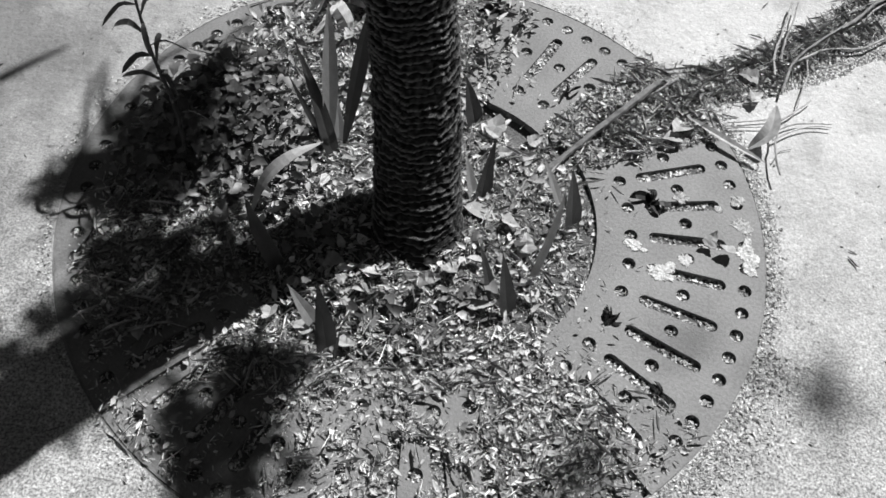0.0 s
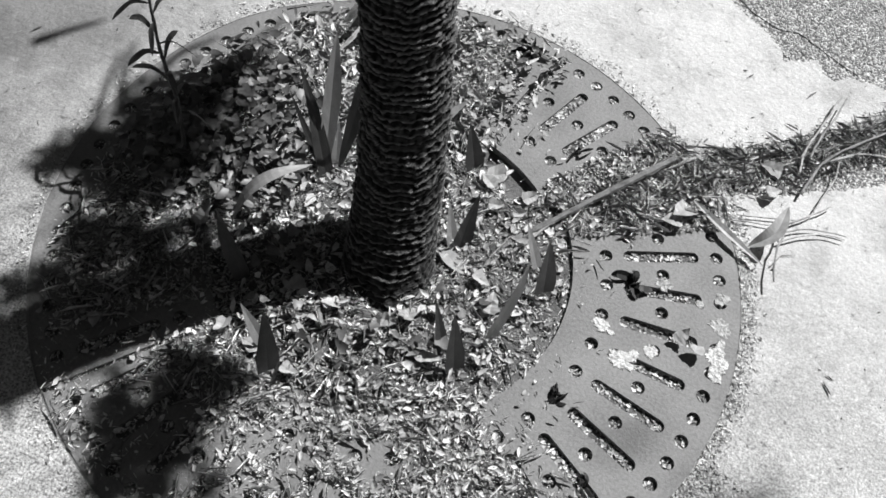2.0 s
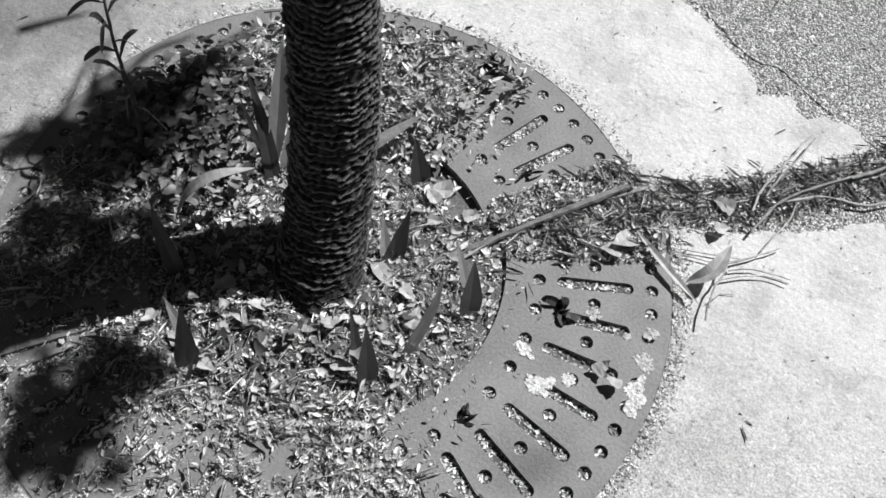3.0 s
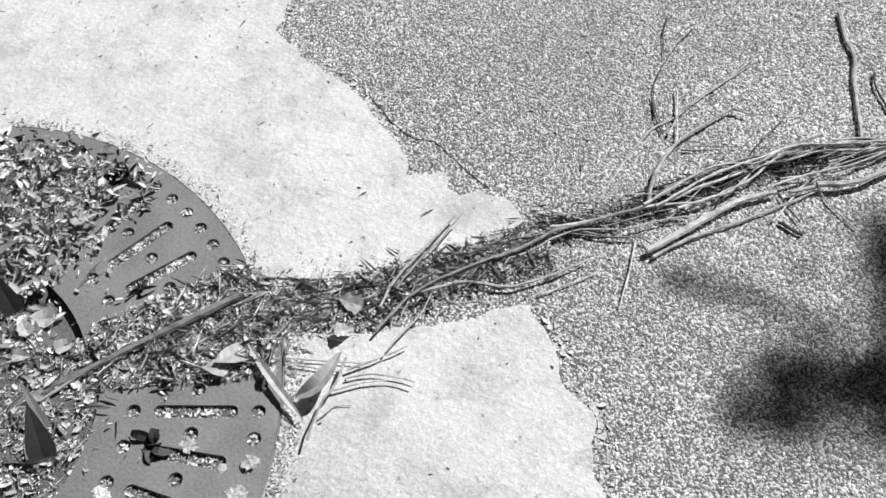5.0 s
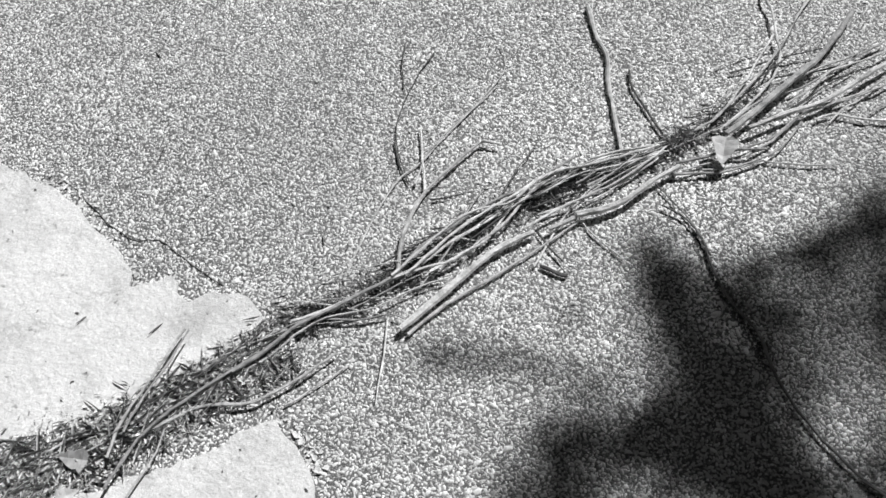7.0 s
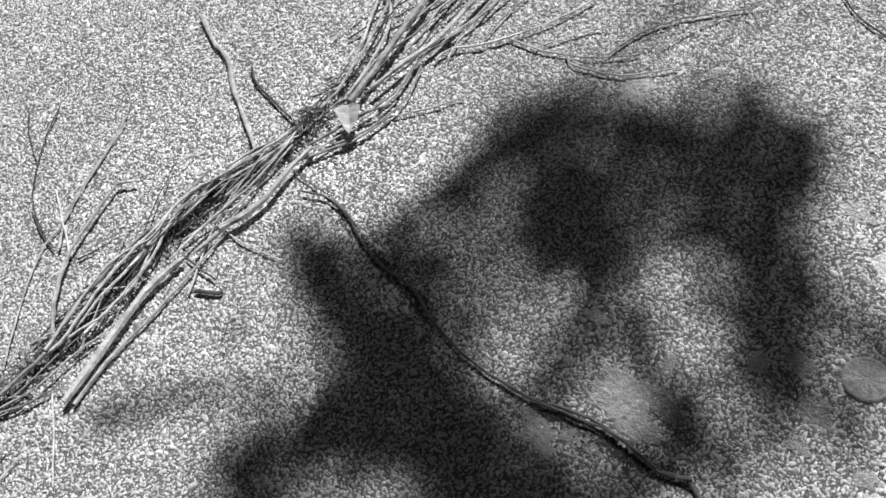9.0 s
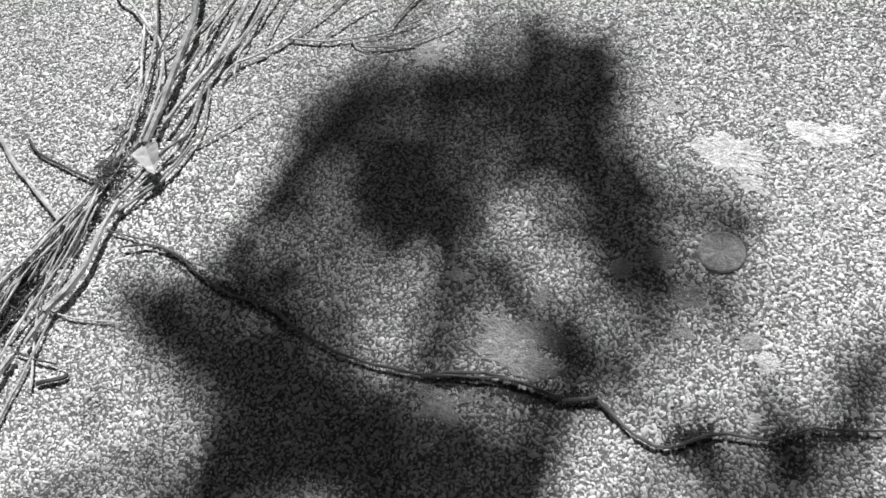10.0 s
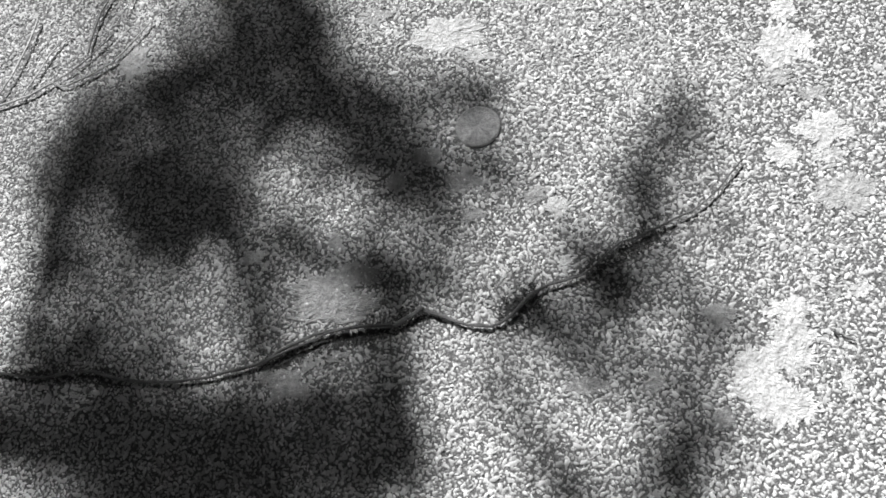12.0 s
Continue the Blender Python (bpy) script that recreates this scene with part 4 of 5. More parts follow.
twig([(1.988, 1.393, 0.006), (2.054, 1.429, 0.006), (2.117, 1.491, 0.006), (2.184, 1.543, 0.006)], 0.0024, 0.0018, DARK_TWIG, label="thin dark dry stem in the bundle", seed=183)
twig([(1.907, 1.355, 0.018), (1.98, 1.434, 0.018), (2.108, 1.536, 0.018), (2.179, 1.576, 0.018), (2.24, 1.628, 0.018)], 0.0029, 0.0023, seed=184)
VINE = "long dark dry vine winding over the asphalt"
twig([(1.783, 1.156, 0.006), (1.832, 1.129, 0.006), (1.866, 1.08, 0.005), (1.882, 1.026, 0.004), (1.92, 0.947, 0.004), (1.968, 0.889, 0.005), (1.993, 0.815, 0.004), (2.032, 0.746, 0.004), (2.087, 0.679, 0.004), (2.141, 0.628, 0.004), (2.187, 0.603, 0.006), (2.238, 0.563, 0.007), (2.28, 0.505, 0.006), (2.306, 0.47, 0.005), (2.35, 0.45, 0.008)], 0.0028, 0.0040, VINE_BARK, "vine", VINE, "vine", "vines on the asphalt", 139, 0.0016)
twig([(2.346, 0.45, 0.004), (2.364, 0.369, 0.003), (2.395, 0.325, 0.004), (2.465, 0.305, 0.005), (2.532, 0.252, 0.005), (2.591, 0.235, 0.006), (2.645, 0.196, 0.005), (2.725, 0.15, 0.004), (2.814, 0.136, 0.004)], 0.0034, 0.0014, VINE_BARK, "vine", "long grey dry vine winding over the asphalt", "vine", "vines on the asphalt", 140, 0.0014)
twig([(1.771, 1.208, 0.002), (1.813, 1.161, 0.003), (1.853, 1.11, 0.003), (1.88, 1.05, 0.003)], 0.0022, 0.0016, VINE_BARK, "vine", "short dark side shoot of a vine", "vine", "vines on the asphalt", 141)
twig([(2.30, 0.478, 0.010), (2.25, 0.545, 0.010), (2.20, 0.585, 0.008), (2.13, 0.632, 0.004)], 0.0018, 0.0028, VINE_BARK, "vine", "short dark side shoot of a vine", "vine", "vines on the asphalt", 143)
twig([(2.628, -0.104, 0), (2.63, -0.137, 0)], 0.002, 0.0015, DARK_TWIG, seed=142, label="short dark stalk on the asphalt")

twig([(0.496, 1.102, -0.0035), (0.548, 1.073, -0.0035), (0.606, 1.029, -0.0035), (0.698, 0.969, -0.0035), (0.772, 0.97, -0.0035), (0.847, 0.925, -0.0035), (0.924, 0.886, -0.0035)], 0.0016, 0.0012, DARK_TWIG, "crack", "hairline crack in the asphalt beside the concrete", "crack", "cracks in the asphalt", 161, 0.003)

# dark dirt and moss caught along the vine
dirt = []
for (x0, y0), (x1, y1), n, w in (((2.14, 0.63), (2.31, 0.47), 900, 0.010), ((2.31, 0.47), (2.35, 0.45), 160, 0.008), ((2.395, 0.325), (2.465, 0.305), 420, 0.012), ((2.53, 0.25), (2.65, 0.195), 520, 0.010), ((1.90, 0.99), (1.99, 0.83), 420, 0.008), ((1.85, 1.10), (1.90, 0.99), 150, 0.005)):
    for k in range(n):
        u = rng.uniform(0, 1)
        dirt.append((x0 + (x1 - x0) * u + rng.normal(0, w), y0 + (y1 - y0) * u + rng.normal(0, w), -0.0042 + rng.uniform(0, 0.002)))
tagged(flakes("vine_dirt", dirt, (0.003, 0.009), (0.3, 0.8), DARK_TWIG, rng, 0.3, 0.3), "dark dirt and moss caught along the vine", "dirt", kind="stuff")

# dirt and rootlets caught under the bundle
spine = spline([(0.62, 0.44, 0), (0.80, 0.53, 0), (0.93, 0.65, 0), (1.07, 0.80, 0), (1.25, 0.93, 0), (1.42, 1.07, 0), (1.58, 1.19, 0), (1.76, 1.28, 0), (1.90, 1.39, 0), (2.05, 1.55, 0), (2.16, 1.72, 0)], 100)
caught = []
for k in range(3400):
    u = rng.uniform(0.25, 0.86) if k % 3 else rng.uniform(0.3, 0.62)
    i = min(99, int(u * 100))
    d = (spine[i + 1] - spine[i]).normalized()
    off = rng.normal(0, 0.017)
    caught.append((spine[i].x - d.y * off + rng.normal(0, 0.01), spine[i].y + d.x * off - 0.004 + rng.normal(0, 0.01), -0.003 + rng.uniform(0, 0.008)))
tagged(flakes("bundle_litter", caught[:1500], (0.010, 0.045), (0.03, 0.09), DRIFT, rng, 0.2, 0.3), "dark rootlets and stalks under the twig bundle", "litter", kind="stuff")
tagged(flakes("bundle_crumbs", caught[1500:], (0.004, 0.012), (0.2, 0.6), DRIFT, rng, 0.4, 0.4), "dark crumbs of bark under the twig bundle", "litter", kind="stuff")

# thinner stems between the ones above
width = [0.05, 0.055, 0.05, 0.045, 0.055, 0.06, 0.05, 0.022, 0.05, 0.085, 0.10]
rr = random.Random(11)
for k in range(46):
    a = rr.uniform(0, 0.9) ** 0.9
    b = min(1.0, a + rr.uniform(0.05, 0.17))
    o0, o1 = rr.gauss(0, 0.7), rr.gauss(0, 0.7)
    path = []
    for j in (0, 2, 4):
        u = a + (b - a) * j / 4
        i = min(99, int(u * 100))
        d = (spine[i + 1] - spine[i]).normalized()
        q = u * 10
        w = width[int(q)] + (width[min(10, int(q) + 1)] - width[int(q)]) * (q - int(q))
        s = (o0 + (o1 - o0) * j / 4) * w + rr.uniform(-0.004, 0.004)
        path.append((spine[i].x - d.y * s, spine[i].y + d.x * s, 0.004 + 0.030 * max(0, 1 - abs(s) / w) * rr.uniform(0.1, 1)))
    r = rr.choice((0.0012, 0.0016, 0.002, 0.0026))
    twig(path, r, r * 0.6, seed=100 + k, mat=TWIG if k % 3 else DARK_TWIG, label="thin dry stem in the bundle" if k % 3 else "thin dark dry stem in the bundle")


# ---- leaves and strips ----
def blade(points, width, mat, parent=None, name="leaf", shape="sword", fold=0.18, n=14, label="", face=(0.7, -0.7, 0.2)):
    """A thin folded leaf along a curve; sword: widest near the foot; lance: widest in the middle."""
    path = spline(points, n)
    verts, faces = [], []
    side = None
    for i, c in enumerate(path):
        u = i / n
        d = (path[min(i + 1, n)] - path[max(i - 1, 0)]).normalized()
        if side is None:
            side = d.cross(Vector(face))
            if side.length < 0.2:
                side = d.cross(Vector((0, 0, 1)))
        side = (side - d * side.dot(d)).normalized()
        up = side.cross(d)
        w = width * (min(1, 0.8 + 1.0 * u) * (1 - u ** 1.5) if shape == "sword" else math.sin(math.pi * min(0.999, 0.03 + 0.97 * u)) ** 0.8)
        h = 0.5 * max(w, 0.0008)
        verts += [c - side * h + up * fold * h, c + up * 0.0004, c + side * h + up * fold * h, c - up * 0.0006]
    for i in range(n):
        for k in range(4):
            l = (k + 1) % 4
            faces.append((i * 4 + k, i * 4 + l, (i + 1) * 4 + l, (i + 1) * 4 + k))
    faces += [(3, 2, 1, 0), tuple(n * 4 + k for k in range(4))]
    return mesh_object(name, verts, faces, mat, parent, False, label)


def iris(leaves, label):
    base = leaves[0][0][0]
    root = new("iris_plant")
    root.location = base
    tagged(root, label, "iris", "irises round the palm")
    # flagged leaves take the sunlit tone, the others the backlit one
    for points, width, shape, *pale in leaves:
        blade([Vector(p) - Vector(base) for p in points], 1.2 * width, IRIS_SUNLIT if pale else IRIS, root, label="sunlit green sword leaf" if pale else "", shape=shape.replace("flat", "lance"), face=(0, 0.1, 1) if shape == "flat" else (0.7, -0.7, 0.2))
    return root


iris([([(-0.199, 0.114, 0.015), (-0.242, 0.167, 0.152), (-0.283, 0.203, 0.264)], 0.034, "sword"), ([(-0.21, 0.129, 0.015), (-0.215, 0.197, 0.168), (-0.22, 0.259, 0.323)], 0.034, "lance", 1), ([(-0.181, 0.144, 0.015), (-0.156, 0.223, 0.185), (-0.135, 0.28, 0.317)], 0.036, "lance"), ([(-0.193, 0.156, 0.015), (-0.199, 0.2, 0.111)], 0.026, "sword", 1), ([(-0.206, 0.121, 0.015), (-0.262, 0.156, 0.117), (-0.299, 0.179, 0.195)], 0.016, "sword")], "tall iris with sword leaves in the litter")
iris([([(-0.342, -0.067, 0.020), (-0.315, -0.030, 0.090), (-0.268, 0.012, 0.125), (-0.209, 0.073, 0.110)], 0.024, "flat", 1), ([(-0.265, -0.183, 0.015), (-0.305, -0.152, 0.104), (-0.324, -0.129, 0.174)], 0.034, "sword")], "iris with one sunlit leaf arching over")
iris([([(0.134, 0.037, 0.015), (0.14, 0.07, 0.083), (0.15, 0.1, 0.156)], 0.046, "sword"), ([(0.119, 0.043, 0.015), (0.091, 0.087, 0.112)], 0.026, "sword", 1), ([(0.096, 0.016, 0.03), (0.13, 0, 0.03), (0.164, -0.024, 0.03)], 0.030, "flat", 1)], "short iris with broad dark leaves beside the trunk")
iris([([(0.334, 0.001, 0.015), (0.315, 0.057, 0.137)], 0.048, "sword"), ([(0.306, 0.054, 0.015), (0.257, 0.1, 0.11)], 0.022, "sword", 1)], "short iris with a pointed dark leaf")
iris([([(0.256, -0.138, 0.015), (0.284, -0.083, 0.144), (0.29, -0.053, 0.221)], 0.030, "sword", 1)], "iris with one long striped leaf leaning over")
iris([([(0.21, -0.229, 0.015), (0.184, -0.172, 0.141)], 0.042, "sword"), ([(0.179, -0.204, 0.015), (0.138, -0.15, 0.137)], 0.026, "sword")], "pair of pointed dark iris leaves in litter")
iris([([(-0.134, -0.354, 0.015), (-0.155, -0.294, 0.157)], 0.044, "sword"), ([(-0.169, -0.302, 0.015), (-0.219, -0.273, 0.102)], 0.028, "sword", 1), ([(-0.116, -0.382, 0.015), (-0.106, -0.345, 0.087)], 0.010, "sword")], "short iris with blunt dark leaves")
iris([([(0.104, 0.253, 0.015), (0.073, 0.284, 0.132)], 0.044, "sword")], "short iris leaf behind the trunk")
stalk = blade([(-0.062, 0.169, 0.06), (-0.013, 0.286, 0.06), (0.041, 0.4, 0.06)], 0.030, CRUMB, name="dry_stalk", shape="lance", fold=0.5, face=(0, 0, 1))
tagged(stalk, "ribbed dry leaf stalk leaning by the trunk", "dry stalk")


def sapling():
    pts = [Vector(p) for p in [(-0.505, 0.042, 0), (-0.523, 0.095, 0.142), (-0.56, 0.134, 0.269), (-0.587, 0.188, 0.426)]]
    root = new("sapling")
    root.location = pts[0]
    tagged(root, "thin sapling with narrow drooping leaves beside the grate", "sapling")
    own = [p - pts[0] for p in pts]
    mesh_object("stem", *tube(own, 0.005, 0.003, 6, 30, 0.1, 3, 0.001), DARK_TWIG, root, True)
    curve = spline(own, 40)
    r = random.Random(8)
    for k in range(15):
        c = curve[12 + int(k * 1.9)]
        a = k * 2.4 + r.uniform(-0.4, 0.4)
        d = Vector((math.cos(a), math.sin(a), 0))
        l = r.uniform(0.06, 0.10)
        blade([c, c + d * l * 0.4 + Vector((0, 0, 0.022)), c + d * l * 0.8 + Vector((0, 0, 0.008)), c + d * l + Vector((0, 0, -0.006))], r.uniform(0.010, 0.015), GREEN, root, shape="lance", n=8)


sapling()


def weed(at, size, seed, label, count=8, mat=DARK_LEAF):
    """A small dark wilted weed that grows out of a slot, leaning one way."""
    r = random.Random(seed)
    root = new("weed")
    root.location = at
    tagged(root, label, "weed", "weeds in the grate")
    lean = r.uniform(0, 6.28)
    for k in range(count):
        a = lean + r.gauss(0, 1.1)
        l = size * r.uniform(0.35, 1.2)
        d = Vector((math.cos(a), math.sin(a), 0))
        s = Vector((-d.y, d.x, 0)) * r.uniform(-0.4, 0.4) * l
        foot = Vector((r.uniform(-0.2, 0.2) * size, r.uniform(-0.2, 0.2) * size, 0.002))
        blade([foot, foot + d * l * 0.35 + Vector((0, 0, l * r.uniform(0.1, 0.5))), foot + d * l * 0.75 + s + Vector((0, 0, l * r.uniform(0.05, 0.4))), foot + d * l + s * 1.6 + Vector((0, 0, 0.004))],
              l * r.uniform(0.30, 0.62), mat, root, shape="lance", n=7, fold=r.uniform(0.1, 0.9))
    mesh_object("stem", *tube([(0, 0, -0.01), (0.004, 0.002, size * 0.4), (0.0, 0.008, size * 0.9)], 0.003, 0.0015, 6, 6, 0.1, seed), mat, root, True)


weed([(0.415, -0.211, 0)][0], 0.038, 1, "small dark weed growing through the grate", 6)
weed([(0.31, 0.39, 0)][0], 0.032, 2, "small dark weed among slots of the grate")
weed([(0.507, 0.093, 0)][0], 0.036, 3, "dark wilted weed lying over a slot", 10)
weed([(0.515, -0.367, 0)][0], 0.028, 4, "small dark weed in litter on the grate", 6)
weed([(0.131, 0.653, 0)][0], 0.045, 5, "leafy weed at the rim of the grate", 9)

weed([(-0.261, 0.603, 0)][0], 0.11, 6, "dry pale weed at the rim of the grate", 14, CRUMB)
weed([(-0.215, 0.621, 0)][0], 0.05, 7, "dry pale weed at the rim of the grate", 9, CRUMB)

# half outline of a pointed lobed leaf, from the stalk to the tip
LOBED = [(0, 0.01), (-0.05, 0.20), (0.10, 0.44), (0.26, 0.38), (0.40, 0.33), (0.60, 0.26), (0.80, 0.13), (1.0, 0.0)]


def leaf_mesh(size, seed, curl):
    r = random.Random(seed)
    verts, faces = [], []
    for i, (x, w) in enumerate(LOBED):
        z = curl * (x - 0.5) ** 2 * 1.4 + r.uniform(-0.03, 0.03)
        for s, lift in ((-1, 0.16), (0, 0), (1, 0.16)):
            verts.append(((x - 0.4) * size, s * w * size * r.uniform(0.8, 1.1), (z + lift * w * 2.2 + r.uniform(-0.03, 0.03)) * size))
    for i in range(len(LOBED) - 1):
        for k in range(2):
            a = i * 3 + k
            faces.append((a, a + 3, a + 4, a + 1))
    n = len(verts)
    verts += [(x, y, z - 0.0006) for x, y, z in verts]
    faces += [tuple(n + q for q in f[::-1]) for f in list(faces)]
    return verts, faces


for k, (x, y, r) in enumerate([(-0.154, -0.17, 0.021), (-0.038, -0.054, 0.026), (-0.257, -0.3, 0.022), (-0.191, -0.31, 0.022), (-0.068, -0.182, 0.02), (0.092, -0.153, 0.023), (0.023, -0.216, 0.018), (0.151, -0.226, 0.025), (0.577, 0.306, 0.032), (0.201, -0.025, 0.02), (0.24, -0.07, 0.024), (-0.498, -0.372, 0.016), (0.054, -0.179, 0.017), (-0.086, -0.218, 0.018), (0.146, 0.226, 0.021), (-0.261, 0.038, 0.015), (-0.404, -0.072, 0.026), (-0.109, -0.254, 0.015), (-0.013, -0.248, 0.016), (0.632, 0, 0.019), (0.664, -0.022, 0.017), (-0.045, -0.095, 0.016), (-0.096, -0.341, 0.018)] + [(0.149, 0.266, 0.028), (0.244, 0.219, 0.02), (-0.103, 0.616, 0.02), (0.109, 0.495, 0.019), (-0.196, 0.511, 0.019), (-0.073, 0.485, 0.019), (-0.019, 0.611, 0.018), (-0.224, 0.48, 0.018), (0.559, 0.273, 0.024), (0.754, 0.498, 0.025), (0.763, 0.432, 0.019), (0.177, 0.168, 0.017), (-0.187, 0.384, 0.019)]):
    lf = mesh_object("dry_leaf", *leaf_mesh(r * 2.1, k, random.Random(k).uniform(-0.2, 0.5)), PALE_LEAF)
    q = random.Random(50 + k)
    lf.matrix_world = pose(x, y, height_on(x, y) + 0.016, q.uniform(-25, 25), q.uniform(-30, 10), q.uniform(0, 360))
    tagged(lf, "pale dry leaf lying on the litter", "dry leaf", "pale leaves on the litter")

lf = mesh_object("dry_leaf", *leaf_mesh(0.066, 91, 0.1), PALE_LEAF)
lf.matrix_world = pose(1.903, 1.288, 0.030, 6, 5, -96.5)
tagged(lf, "pale heart-shaped dry leaf on the twig bundle", "dry leaf")

# ivy: low lobed leaves on short stalks
IVY = np.array([(0.0, 0, 0), (0.5, 0, 0.02), (1.0, 0, -0.06), (-0.12, 0.20, 0.05), (0.10, 0.46, 0.10), (0.34, 0.34, 0.09), (0.62, 0.27, 0.06), (-0.12, -0.20, 0.05), (0.10, -0.46, 0.10), (0.34, -0.34, 0.09), (0.62, -0.27, 0.06)])
IVY_TRIS = np.array([(0, 4, 3), (0, 5, 4), (0, 1, 5), (1, 6, 5), (1, 2, 6), (0, 7, 8), (0, 8, 9), (0, 9, 1), (1, 9, 10), (1, 10, 2)])


def ivy_leaves(name, places, size, mat, rng, tilt):
    n = len(places)
    l = rng.uniform(*size, n)
    shape = (IVY[None] - np.array([0.4, 0, 0])) * np.stack([l, l * rng.uniform(0.75, 1.1, n), l * rng.uniform(0.6, 2.2, n)], 1)[:, None]
    shape = shape + rng.normal(0, 0.03, shape.shape) * l[:, None, None]
    v = np.einsum("nij,nkj->nki", turned(n, rng, tilt, tilt), shape) + np.asarray(places)[:, None, :]
    t = IVY_TRIS[None] + (np.arange(n) * len(IVY))[:, None, None]
    return fast_mesh(name, v.reshape(-1, 3), t.reshape(-1, 3), mat)


def ivy_places():
    out = [(x, y, height_on(x, y) + rng.uniform(0.006, 0.060)) for x, y in scatter(620, rng, BED, ivy_bed)]
    front = lambda x, y: 1.0 if 0.12 < math.hypot(x + 0.02, y + 0.06) < 0.26 and y < -0.05 else 0.0
    return out + [(x, y, height_on(x, y) + rng.uniform(0.008, 0.04)) for x, y in scatter(34, rng, (-0.30, 0.25, -0.36, 0.0), front)]


tagged(ivy_leaves("ivy_leaves", ivy_places(), (0.016, 0.036), IVY_GREEN, rng, 0.55), "dark green ivy leaves creeping over the soil", "ivy", kind="stuff")

curl = blade([(0.594, 0.342, 0.02), (0.673, 0.287, 0.02), (0.773, 0.224, 0.02)], 0.017, PALE_LEAF, name="bark_strip", shape="lance", fold=0.6, face=(0.2, -0.3, 1))
tagged(curl, "pale curled strip of dry bark by the rim", "bark strip")
sh = [Vector(p) for p in [(0.733, 0.269, 0.015), (0.775, 0.301, 0.015), (0.792, 0.371, 0.015)]]
sheath = blade([sh[0], sh[1] + Vector((0, 0, 0.03)), sh[2] + Vector((0, 0, 0.045))], 0.036, PALE_LEAF, name="leaf_sheath", shape="lance", fold=0.6, face=(-0.2, -0.3, 1))
tagged(sheath, "pale boat-shaped dry leaf sheath on the pavement", "leaf sheath")


# ---- flat patches ----
def patch(x, y, r, top, mat, seed, name, label, category, group, squash=1.0, foot=-0.008, rag=1.0, turn=None):
    """A thin flat crust with a ragged, steep edge."""
    q = random.Random(seed)
    turn = q.uniform(0, 6.28) if turn is None else radians(turn)
    n = 96
    verts, faces = [(x, y, top)], []
    rings = [(i / 12, 1.0) for i in range(1, 12)] + [(0.97, 0.85), (1.0, 0.0)]
    for f, h in rings:
        for k in range(n):
            w = 2 * math.pi * k / n
            cw, sw = math.cos(w), math.sin(w)
            out = 1 + rag * (0.45 * noise.noise((1.4 * cw + seed * 7.3, 1.4 * sw, 0)) + 0.34 * noise.noise((3.6 * cw + seed * 3.1, 3.6 * sw, 5)) + 0.30 * noise.noise((9 * cw, 9 * sw, seed)) + 0.2 * noise.noise((22 * cw, 22 * sw, seed)))
            dx, dy = r * f * out * cw, r * f * out * sw * squash
            px, py = x + dx * math.cos(turn) - dy * math.sin(turn), y + dx * math.sin(turn) + dy * math.cos(turn)
            z = foot + (top - foot) * h + 0.0013 * noise.noise((px * 170, py * 170, 0)) + 0.0009 * noise.noise((px * 420, py * 420, 3)) if h else foot
            verts.append((px, py, z))
    for k in range(n):
        l = (k + 1) % n
        faces.append((0, 1 + k, 1 + l))
        for i in range(len(rings) - 1):
            faces.append((1 + i * n + k, 1 + (i + 1) * n + k, 1 + (i + 1) * n + l, 1 + i * n + l))
    ob = mesh_object(name, verts, faces, mat)
    return tagged(ob, label, category, group)


for k, (x, y, r) in enumerate([(0.47, -0.026, 0.018), (0.456, -0.017, 0.01), (0.526, -0.086, 0.029), (0.547, -0.069, 0.015), (0.58, -0.047, 0.018), (0.709, -0.008, 0.022), (0.72, -0.031, 0.024), (0.716, -0.055, 0.018), (0.716, 0.017, 0.011), (0.491, -0.034, 0.008)]):
    patch(x, y, r, 0.0036, PAINT, k, "white_splash", "thick white splash dried on the iron grate", "splash", "white splashes on the grate", 0.75, 0.0005, 0.75)
for k, (x, y, r) in enumerate([(0.707, 0.056, 0.023), (0.701, 0.125, 0.017), (0.575, 0.116, 0.017), (0.658, 0.096, 0.01)]):
    patch(x, y, r, 0.0030, SMEAR, 20 + k, "grey_smear", "thin grey smear dried on the iron grate", "smear", "white splashes on the grate", 0.9, 0.0005, 0.9)
for k, (x, y, r, squash) in enumerate([(2.57, 0.045, 0.02, 0.95), (2.435, 0.08, 0.014, 1.15), (2.435, -0.032, 0.015, 0.96), (2.682, -0.079, 0.011, 0.71), (2.374, 0.166, 0.033, 0.38), (2.606, 0.397, 0.017, 0.85), (2.527, 0.464, 0.019, 0.66), (2.29, 0.605, 0.059, 0.71), (2.345, 0.578, 0.032, 0.65), (2.28, 0.574, 0.066, 0.34), (2.2, 0.561, 0.039, 0.57), (2.131, 0.572, 0.032, 0.77), (2.122, 0.613, 0.015, 0.96), (2.371, 0.645, 0.013, 1.6), (2.477, 1.215, 0.03, 1.15), (2.77, 0.844, 0.032, 0.59), (2.514, 0.617, 0.014, 1.13), (2.571, 0.515, 0.029, 0.74), (2.979, 0.152, 0.024, 0.49), (2.975, 0.092, 0.022, 0.53), (2.841, -0.027, 0.038, 0.84), (2.581, 0.597, 0.025, 0.7)]):
    patch(x, y, r * 1.08, -0.0038, MORTAR, 30 + k, "mortar_patch", "grey mortar smear on the asphalt", "mortar patch", "mortar patches on the asphalt", squash, turn=-57)
